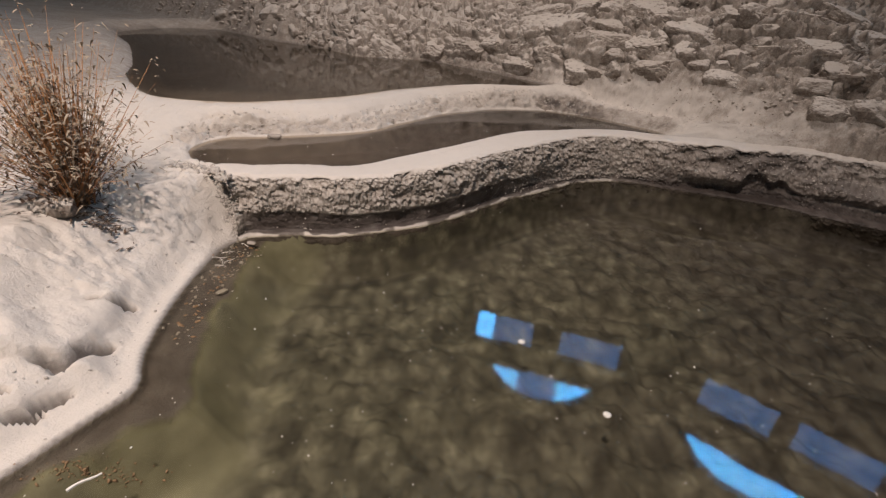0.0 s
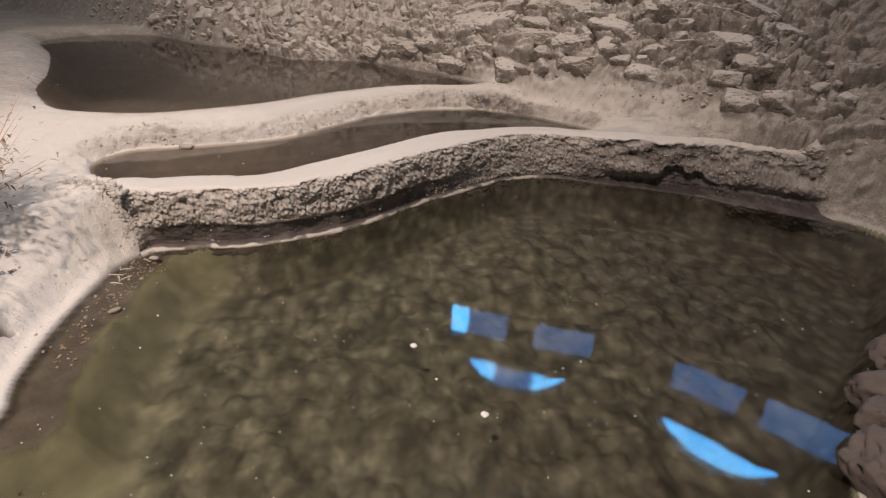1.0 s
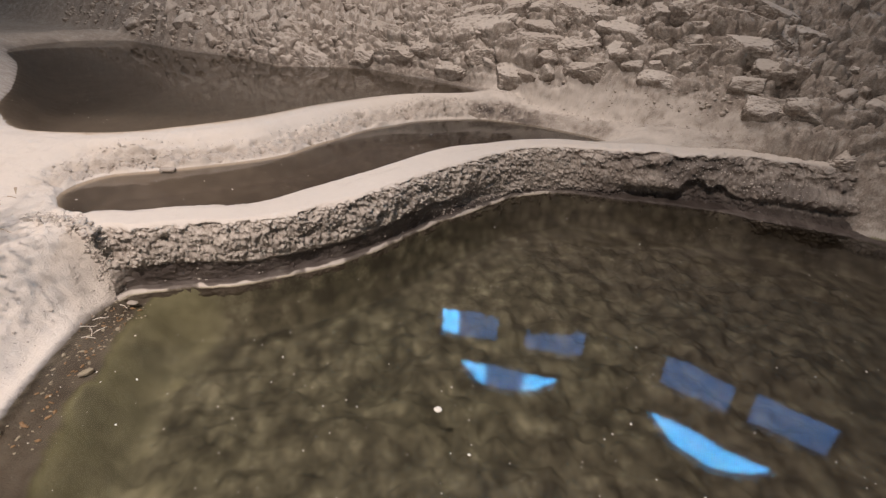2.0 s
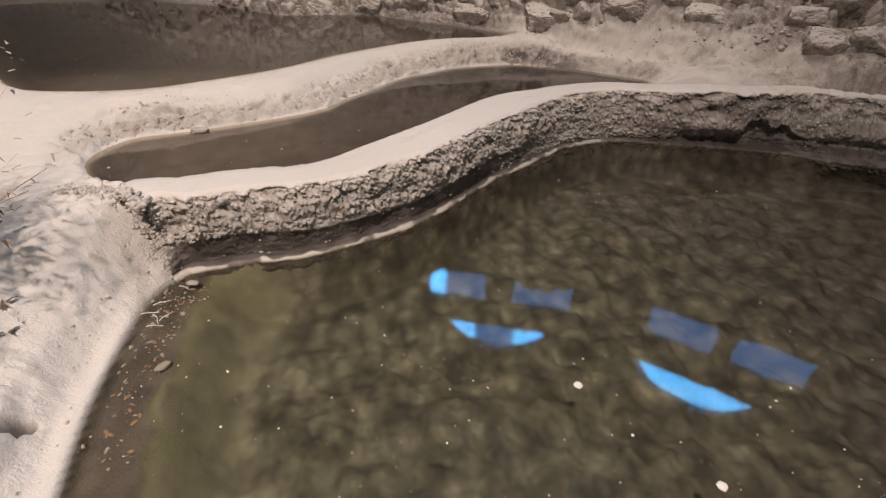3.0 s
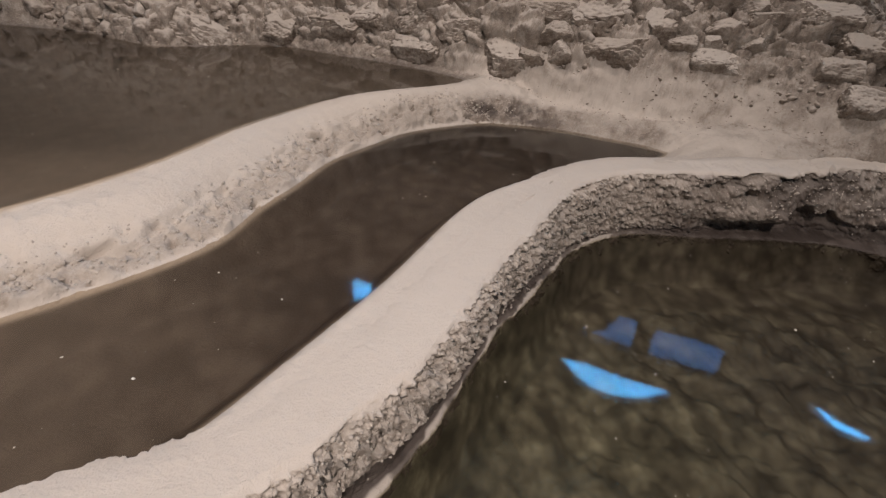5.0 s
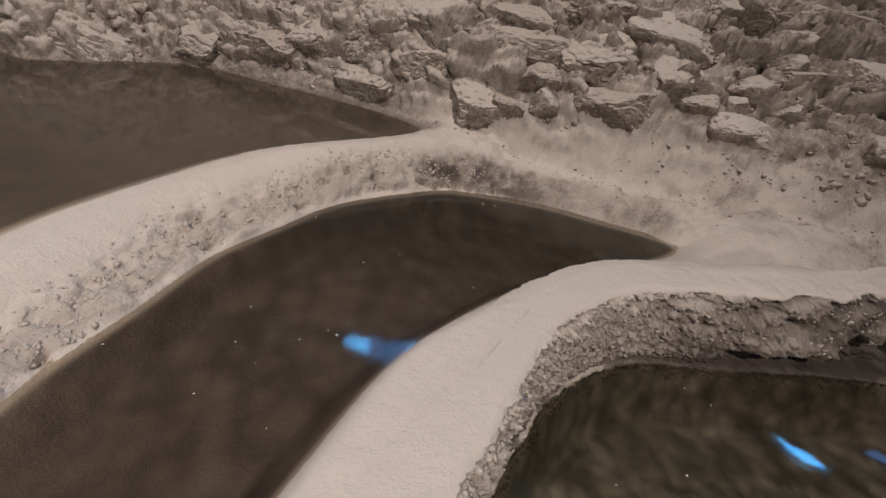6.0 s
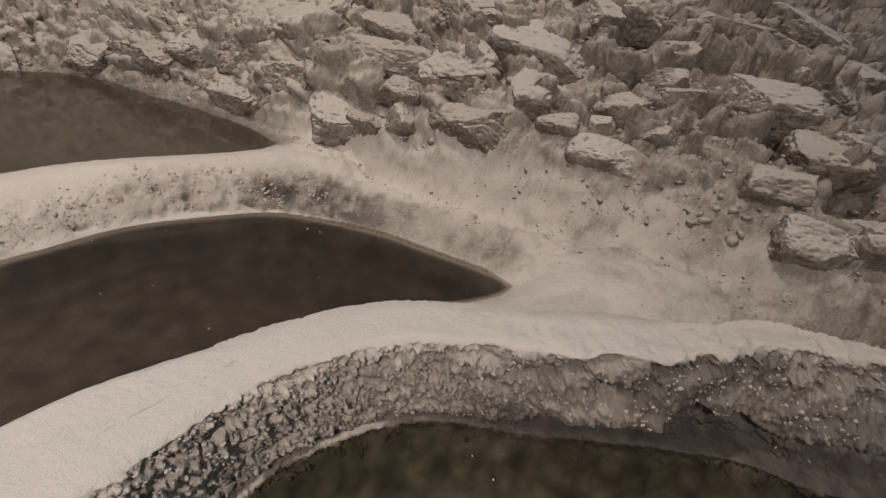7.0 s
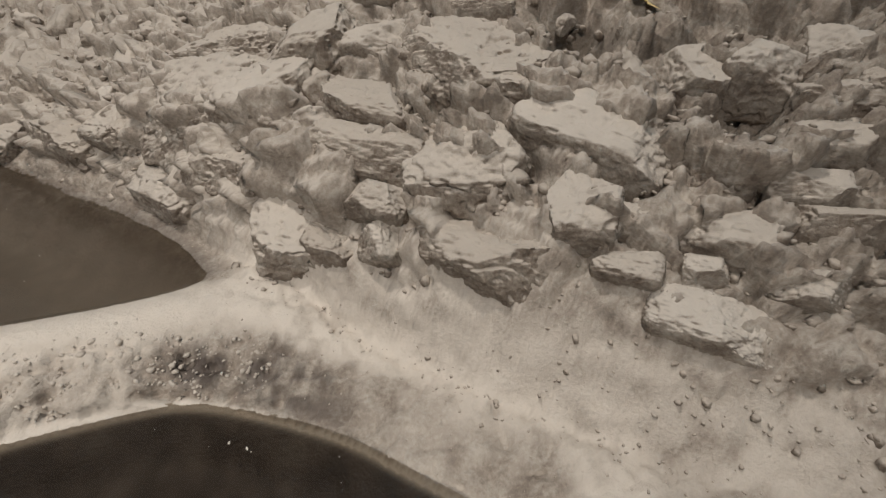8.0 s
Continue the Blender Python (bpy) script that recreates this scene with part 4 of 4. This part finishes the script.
def lumps(name, places, sizes, mat, seed, label, category, flat=0.8):
    """Many small angular bits in one mesh."""
    rng = np.random.default_rng(seed)
    bm = bmesh.new()
    bmesh.ops.create_icosphere(bm, subdivisions=1, radius=0.5)
    base = np.array([v.co[:] for v in bm.verts])
    tris = np.array([[v.index for v in f.verts] for f in bm.faces])
    bm.free()
    count, nv = len(places), len(base)
    V = base[None] * rng.uniform(0.55, 1.35, (count, nv, 1)) * rng.uniform(0.6, 1.4, (count, 1, 3)) * np.asarray(sizes)[:, None, None]
    V[..., 2] *= flat
    a, b = rng.uniform(0, 6.283, (2, count, 1))
    x, y, z = V[..., 0], V[..., 1], V[..., 2]
    tiltb = 0.5 * np.sin(b)
    y, z = y * np.cos(tiltb) - z * np.sin(tiltb), y * np.sin(tiltb) + z * np.cos(tiltb)
    x, y = x * np.cos(a) - y * np.sin(a), x * np.sin(a) + y * np.cos(a)
    V = np.stack([x, y, z], -1) + np.asarray(places)[:, None]
    me = bpy.data.meshes.new(name)
    loops = (tris[None] + nv * np.arange(count)[:, None, None]).reshape(-1).astype(np.int32)
    me.vertices.add(count * nv)
    me.vertices.foreach_set("co", V.reshape(-1).astype(np.float32))
    me.loops.add(len(loops))
    me.loops.foreach_set("vertex_index", loops)
    me.polygons.add(len(loops) // 3)
    me.polygons.foreach_set("loop_start", np.arange(0, len(loops), 3, dtype=np.int32))
    me.update(calc_edges=True)
    me.materials.append(mat)
    ob = new(name, me)
    return tagged(ob, label, category, kind="stuff")


CRUMB = plain("crust_crumbs", (0.22, 0.185, 0.155), (0.50, 0.445, 0.385), 45.0, 0.9, 0.002)
PALE_CRUMB = plain("pale_crumbs", (0.30, 0.26, 0.22), (0.58, 0.525, 0.46), 45.0, 0.9, 0.002)
# rubble in the gaps of the rock slope and at its foot
rx, ry = rng.uniform(-2.2, 1.75, 70000), rng.uniform(1.5, 4.0, 70000)
rz, rdf, rdc, rrise = (sample(f, rx, ry) for f in (P[..., 2], df, dc, rise))
ok = (rrise > -0.05 * (rx > 0.3)) & (rrise < 0.7) & (rng.random(70000) < 0.8 * np.exp(-np.maximum(rrise, 0) / 0.35) * smooth(-0.06, 0.03, rrise)) & (rdf > 0.004) & (rdc > 0.02)
rx, ry, rz = rx[ok], ry[ok], rz[ok]
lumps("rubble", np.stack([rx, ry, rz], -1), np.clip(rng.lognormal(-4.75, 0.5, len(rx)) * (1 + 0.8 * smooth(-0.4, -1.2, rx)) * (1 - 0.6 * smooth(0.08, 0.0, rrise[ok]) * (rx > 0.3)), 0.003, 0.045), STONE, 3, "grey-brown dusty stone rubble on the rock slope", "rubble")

# small bits that have rolled onto the apron
ax2, ay2 = rng.uniform(0.35, 1.6, 9000), rng.uniform(1.8, 2.6, 9000)
az2, adc, adf, arise, adp = (sample(f, ax2, ay2) for f in (P[..., 2], dc, df, rise, dp))
ok = (adc > 0.01) & (adf > 0.02) & (adp > 0.03) & (arise < 0.12) & (rng.random(9000) < 0.30 * np.exp(np.minimum(arise, 0) / 0.07) + 0.012)
lumps("apron_rubble", np.stack([ax2, ay2, az2], -1)[ok], np.clip(rng.lognormal(-6.0, 0.5, ok.sum()), 0.0015, 0.008), STONE, 9, "scattered small stones on the dusty apron below the rocks", "rubble")

# crumbs on the rim's face
cu, cv = rng.integers(0, RIM_Q.shape[0], 44000), rng.integers(10, 106, 44000)
ch, cx_ = RIM_HS[cv], RIM_Q[cu, cv, 0]
sel = (ch > 0.05) & (ch < 0.96) & (rng.random(44000) < np.where(ch > 0.42, 0.95, 0.015 + 0.35 * smooth(0.25, 0.6, cx_) * (1 - smooth(0.75, 0.95, cx_)))) & (rng.random(44000) < 1 - 0.7 * smooth(0.6, 0.9, cx_))
cu, cv = cu[sel], cv[sel]
lumps("rim_crumbs", RIM_Q[cu, cv] + RIM_OUT[cu] * -0.001, np.clip(rng.lognormal(-5.6, 0.42, len(cu)), 0.002, 0.009), PALE_CRUMB, 4, "small pale crumbs of crust clinging to the rim's face", "crumbs")

# crumbs on the back rim's face and grit on the left bank
bx, by = rng.uniform(-0.55, 1.0, 42000), rng.uniform(1.3, 2.4, 42000)
bz, bdc, bdf = (sample(f, bx, by) for f in (P[..., 2], dc, df))
ok = (bdc > 0.008) & (bdf < 0.2) & (rng.random(42000) < 0.75 * smooth(0.10, 0.05, bdc) * smooth(0.015, 0.05, bdf))
lumps("back_rim_crumbs", np.stack([bx, by, bz], -1)[ok], np.clip(rng.lognormal(-5.55, 0.45, ok.sum()), 0.002, 0.011), PALE_CRUMB, 5, "small pale crumbs of crust on the upper rim's face", "crumbs")
gx, gy = rng.uniform(-0.75, -0.18, 5000), rng.uniform(0.4, 1.12, 5000)
gz, gdc, gdp = (sample(f, gx, gy) for f in (P[..., 2], dc, dp))
ok = (gdp > 0.004) & (gdc > 0.05) & (rng.random(5000) < 0.012 + 0.10 * (np.abs(gdp - 0.03) < 0.03) + 0.06 * (gy < 0.7))
lumps("grit", np.stack([gx, gy, gz], -1)[ok], np.clip(rng.lognormal(-5.7, 0.5, ok.sum()), 0.0015, 0.007), PALE_CRUMB, 6, "pale grit and flakes of crust on the bank", "grit")

# crumbs where the bank meets the rim
kx = np.interp(rng.random(900), (0, 0.4, 0.7, 1), (-0.42, -0.31, -0.255, -0.235)) + rng.normal(0, 0.010, 900)
ky = np.interp(-kx, (0.22, 0.25, 0.31, 0.45), (1.06, 1.095, 1.125, 1.14)) + rng.normal(0, 0.013, 900)
kz = sample(P[..., 2], kx, ky)
on_bank = (sample(dp, kx, ky) > 0.004) & (kx < -0.245)
kx, ky, kz = kx[on_bank], ky[on_bank], kz[on_bank]
lumps("bank_crumbs", np.stack([kx, ky, kz], -1), np.clip(rng.lognormal(-5.5, 0.5, len(kx)), 0.002, 0.011), PALE_CRUMB, 12, "broken pale crust crumbs where the bank meets the rim", "crumbs")

# broken crust where the rim's end leaves the bank
seam = spline([(-0.325, 1.127), (-0.302, 1.110), (-0.281, 1.090), (-0.267, 1.075)], 0.002)
pick = rng.integers(0, len(seam), 150)
cx_, cy_ = seam[pick, 0] + rng.normal(0, 0.006, 150), seam[pick, 1] + rng.normal(0, 0.006, 150)
lumps("seam_crumbs", np.stack([cx_, cy_, 0.147 + rng.normal(0, 0.002, 150)], -1), np.clip(rng.lognormal(-5.0, 0.4, 150), 0.004, 0.013), PALE_CRUMB, 31, "broken pale crust where the rim leaves the bank", "crumbs", 0.6)

# ---- small things at the water ----
WHITE = plain("chalky_white", (0.62, 0.58, 0.50), (0.75, 0.71, 0.64), 60.0, 0.85, 0.001)
RUST = plain("rusty_stone", (0.22, 0.13, 0.08), (0.42, 0.28, 0.18), 60.0, 0.85, 0.001)
STRAW = plain("dry_straw", (0.34, 0.14, 0.05), (0.50, 0.27, 0.12), 25.0, 0.75, 0.0005)
BROWN = plain("dead_leaf_brown", (0.07, 0.045, 0.03), (0.16, 0.10, 0.06), 30.0, 0.8, 0.0005)
PALE = plain("dusty_dry_leaf", (0.24, 0.18, 0.12), (0.42, 0.34, 0.25), 30.0, 0.8, 0.0005)
YELLOW = plain("yellowed_leaf", (0.62, 0.47, 0.18), (0.75, 0.60, 0.30), 40.0, 0.6, 0.0005)

pebble_shapes = [boulder_mesh("pebble", 900 + k, 8, 4.0, 2.2, 10) for k in range(5)]
for me in pebble_shapes[:3]:
    me.materials.clear()
    me.materials.append(CRUMB)
for me in pebble_shapes[3:4]:
    me.materials.clear()
    me.materials.append(RUST)


def pebble(x, y, z, size, shape, label, spin=0.0):
    ob = new("pebble", pebble_shapes[shape])
    ob.matrix_world = Matrix.Translation((x, y, z)) @ pose(0, 0, 0, 0, 0, spin) @ Matrix.Diagonal((size * 1.6, size * 0.9, size * 0.55, 1))
    return tagged(ob, label, "pebble", "pebbles along the shore")


pebble(-0.226, 1.078, 0.000, 0.013, 0, "small chalky white pebble at the water's edge")
pebble(-0.202, 0.891, float(sample(P[..., 2], -0.202, 0.891)) + 0.004, 0.015, 1, "small chalky white pebble in the shallows", 60)
pebble(-0.325, 1.468, CHANNEL_Z + 0.002, 0.024, 2, "rounded white lump of crust at the channel's edge", 20)
pebble(-0.470, 0.850, ground_at(-0.47, 0.85) + 0.008, 0.055, 4, "grey dusty stone at the foot of the grass")
shore = [p for p in POND if -0.29 < p[0] < -0.17 and 0.74 < p[1] < 1.10]
for k in range(34):
    p = shore[int(rng.integers(0, len(shore)))]
    inn = rng.uniform(0.0, 0.055)
    x, y = p[0] + inn, p[1] - rng.uniform(0, 0.02)
    white = rng.random() < 0.45
    pebble(x, y, float(sample(P[..., 2], x, y)) + 0.001, float(rng.uniform(0.003, 0.0065)), int(rng.integers(0, 3)) if white else 3,
           "tiny chalky pebble in the shallows by the bank" if white else "tiny rust-brown pebble in the shallows by the bank", float(rng.uniform(0, 360)))


def foam(x, y, size):
    bm = bmesh.new()
    bmesh.ops.create_icosphere(bm, subdivisions=2, radius=0.5)
    for v in bm.verts:
        v.co *= 1 + 0.25 * noise.noise(v.co * 3 + Vector((x * 40, y * 40, 0)))
        v.co.z *= 0.35
    ob = part("foam_fleck", bm, WHITE)
    ob.matrix_world = Matrix.Translation((x, y, POND_Z + 0.001)) @ Matrix.Diagonal((size, size, size, 1))
    tagged(ob, "round fleck of white foam floating on the pond", "foam", "foam flecks on the pond")


for x, y in ((0.512, 0.683), (0.386, 0.838)):
    foam(x, y, 0.013)

# small white flecks on the surface of the three waters
fx, fy = rng.uniform(-0.3, 1.6, 2600), rng.uniform(0.3, 1.85, 2600)
fd = away(POND, fx, fy, True)
ok = (fd < -0.02) & (rng.random(2600) < np.where(fy < 0.9, 0.55, 0.22))
pts = [np.stack([fx, fy, 0 * fx + POND_Z + 0.0008], -1)[ok]]
for outline, level, lo, hi, many in ((CHANNEL, CHANNEL_Z, (-0.5, 1.1), (0.95, 2.3), 260), (FAR, FAR_Z, (-1.2, 1.5), (0.5, 2.9), 120)):
    ax_, ay_ = rng.uniform(lo[0], hi[0], many), rng.uniform(lo[1], hi[1], many)
    d = away(outline, ax_, ay_, True)
    pts.append(np.stack([ax_, ay_, 0 * ax_ + level + 0.0008], -1)[d < -0.01])
pts = np.vstack(pts)
lumps("white_flecks", pts, np.clip(rng.lognormal(-6.25, 0.45, len(pts)), 0.001, 0.005), WHITE, 8, "tiny white flecks on the water surface", "flecks", 0.3)


def ribbon(bm, start, way, length, width, droop, bends=5):
    """A tapering blade that bends under its weight."""
    side = way.cross(Vector((0, 0, 1)))
    side = side.normalized() if side.length > 1e-4 else Vector((1, 0, 0))
    last = None
    for k in range(bends + 1):
        t = k / bends
        mid = start + way * length * t + Vector((0, 0, -droop * length * t * t))
        half = side * width * 0.5 * (1 - 0.85 * t)
        fold = Vector((0, 0, width * 0.2))
        pair = (bm.verts.new(mid - half), bm.verts.new(mid + fold), bm.verts.new(mid + half))
        if last:
            bm.faces.new((last[0], last[1], pair[1], pair[0]))
            bm.faces.new((last[1], last[2], pair[2], pair[1]))
        last = pair
    return mid


def grass_tuft(x, y):
    """A dry tuft: straw blades, dark stems and a haze of small dusty leaves."""
    thing = tagged(new("grass_tuft"), "dry reddish-brown grass tuft with dusty leaves on the pale bank", "plant")
    thing.location = (x, y, ground_at(x, y))
    rnd = random.Random(5)
    tips = []
    for name, mat, many, tall, wide, lab in (("straw", STRAW, 280, (0.16, 0.36), 0.0035, "orange-brown straw blades"), ("dead_growth", BROWN, 110, (0.10, 0.27), 0.003, "dark dead stems")):
        bm = bmesh.new()
        for _ in range(many):
            a, out = rnd.uniform(0, 6.283), abs(rnd.gauss(0, 0.52))
            way = Vector((math.cos(a) * out - 0.13, math.sin(a) * out + 0.05, 1)).normalized()
            start = Vector((rnd.gauss(0, 0.010), rnd.gauss(0, 0.010), 0))
            tips.append(ribbon(bm, start, way, rnd.uniform(*tall), wide * rnd.uniform(0.6, 1.3), rnd.uniform(0.02, 0.25)))
        part(name, bm, mat, thing, lab)
    for name, mat, many, size, lab in (("foliage", PALE, 2500, 0.010, "pale dusty dry leaves"), ("dead_foliage", BROWN, 1300, 0.009, "dark curled dead leaves")):
        bm = bmesh.new()
        for _ in range(many):
            tip = tips[rnd.randrange(len(tips))]
            t = rnd.uniform(0.45, 1.05) if name == "foliage" else rnd.uniform(0.15, 0.85)
            spot = tip * t + Vector((rnd.gauss(0, 0.022), rnd.gauss(0, 0.022), rnd.gauss(0, 0.016)))
            spot.z = max(spot.z, 0.004)
            way = Vector((rnd.gauss(0, 1), rnd.gauss(0, 1), rnd.gauss(0, 0.6))).normalized()
            ribbon(bm, spot, way, size * rnd.uniform(0.6, 1.7), size * 0.5, 0.3, 2)
        part(name, bm, mat, thing, lab)
    # fallen leaves, spread dark to both sides in place of the tuft's shadow
    bm = bmesh.new()
    for _ in range(340):
        a, r = rnd.uniform(0, 6.283), min(abs(rnd.gauss(0, 0.04)), 0.075)
        px, py = r * math.cos(a) * 1.3, r * math.sin(a) * 0.5 - 0.01
        spot = Vector((px, py, ground_at(x + px, y + py) - thing.location.z + 0.006))
        ribbon(bm, spot, Vector((rnd.gauss(0, 1), rnd.gauss(0, 1), 0.3)).normalized(), rnd.uniform(0.008, 0.022), 0.005, 0.4, 2)
    tagged(part("shade_litter", bm, BROWN, thing, "dark fallen leaves round the foot, also standing in for the tuft's shadow"), kind="stuff")
    return thing


grass_tuft(-0.455, 0.885)


def leaf(x, y, z, size, turn):
    """A curled, lobed dry leaf."""
    bm = bmesh.new()
    rim_v = []
    for k in range(20):
        a = 2 * math.pi * k / 20
        r = size * (0.32 + 0.18 * abs(math.cos(2.5 * a)) + 0.05 * math.cos(9 * a))
        rim_v.append(bm.verts.new((r * math.cos(a) * 1.25, r * math.sin(a), 0.25 * size * (r * r / size / size) * 2)))
    c = bm.verts.new((0, 0, 0))
    for p, q in zip(rim_v, rim_v[1:] + rim_v[:1]):
        bm.faces.new((c, p, q))
    thing = tagged(new("dry_leaf"), "curled yellowed dry leaf lodged between rocks", "leaf")
    thing.matrix_world = Matrix.Translation((x, y, z)) @ pose(0, 0, 0, 35, 10, turn)
    part("blade", bm, YELLOW, thing)
    bm = bmesh.new()
    ribbon(bm, Vector((size * 0.5, 0, 0.01 * size)), Vector((1, 0.2, 0.1)).normalized(), size * 0.5, size * 0.05, 0.1)
    part("stalk", bm, STRAW, thing)


leaf(1.109, 2.514, 0.628, 0.062, 40)


def twig(x, y, z, length, turn, mat=WHITE, label="short bleached twig floating in the shallows", thick=0.0022):
    bm = bmesh.new()
    last = None
    for k in range(7):
        t = k / 6
        r = thick * (1 - 0.4 * t)
        ring = [bm.verts.new((length * (t - 0.5), r * math.cos(a) + 0.002 * math.sin(5 * t), r * math.sin(a))) for a in (0, 1.257, 2.513, 3.77, 5.027)]
        if last:
            for i in range(5):
                bm.faces.new((last[i], last[(i + 1) % 5], ring[(i + 1) % 5], ring[i]))
        last = ring
    ob = part("twig", bm, mat)
    ob.matrix_world = Matrix.Translation((x, y, z)) @ pose(0, 0, 0, 0, 0, turn)
    tagged(ob, label, "twig", "twigs along the shore")


twig(-0.14, 0.447, 0.002, 0.036, 55)
# twigs and litter washed into the corner under the bank
for x, y, length, turn in ((-0.262, 0.992, 0.034, 18), (-0.243, 0.978, 0.030, -48), (-0.232, 0.985, 0.026, 70), (-0.238, 0.962, 0.024, 8), (-0.252, 1.020, 0.026, 35), (-0.232, 1.062, 0.022, -20)):
    twig(x, y, 0.002, length, turn, WHITE, "thin dry twig washed against the bank", 0.0008)
lx, ly = rng.uniform(-0.28, -0.16, 2600), rng.uniform(0.72, 1.10, 2600)
ldp = sample(dp, lx, ly)
near_shore = (ldp < 0.0) & (ldp > -0.06) & (sample(P[..., 2], lx, ly) > -0.028) & (rng.random(2600) < 0.06 + 0.22 * smooth(0.90, 1.02, ly))
lz = sample(P[..., 2], lx, ly)
litter_at = np.stack([lx, ly, lz + 0.001], -1)[near_shore]
half_of = rng.random(len(litter_at)) < 0.65
lumps("pale_litter", litter_at[half_of], np.clip(rng.lognormal(-5.75, 0.5, half_of.sum()), 0.0015, 0.008), PALE_CRUMB, 21, "pale crumbs and plant bits washed against the bank", "litter", 0.4)
lumps("brown_litter", litter_at[~half_of], np.clip(rng.lognormal(-5.75, 0.5, (~half_of).sum()), 0.0015, 0.009), RUST, 22, "rust-brown plant bits washed against the bank", "litter", 0.4)
ox = rng.normal(-0.172, 0.026, 160)
oy = 0.486 + 0.7 * (ox + 0.172) + rng.normal(0, 0.006, 160)
lumps("rusty_grit", np.stack([ox, oy, sample(P[..., 2], ox, oy) + 0.001], -1), np.clip(rng.lognormal(-6.0, 0.5, 160), 0.0015, 0.006), RUST, 23, "rust-coloured grit in the shallows below the bank", "grit", 0.5)

# ---- lamps: housings added out of view at each light ----
for lname, place, target, size, watts, colour, cone in LAMPS:
    thing = tagged(new(lname), "assumed dark metal pendant lamp, out of view, hanging from the hall ceiling", "lamp", "lamps of the hall")
    thing.location = place
    bm = bmesh.new()
    got = bmesh.ops.create_cone(bm, cap_ends=False, segments=24, radius1=size * 0.62, radius2=size * 0.22, depth=size * 0.8)
    bmesh.ops.translate(bm, verts=bm.verts[:], vec=(0, 0, size * 0.44))
    part("shade", bm, METAL, thing)
    bm = bmesh.new()
    tall = HH - place[2] - size * 0.8
    bmesh.ops.create_cone(bm, cap_ends=True, segments=8, radius1=0.012, radius2=0.012, depth=tall)
    bmesh.ops.translate(bm, verts=bm.verts[:], vec=(0, 0, size * 0.8 + tall / 2))
    part("rod", bm, METAL, thing)
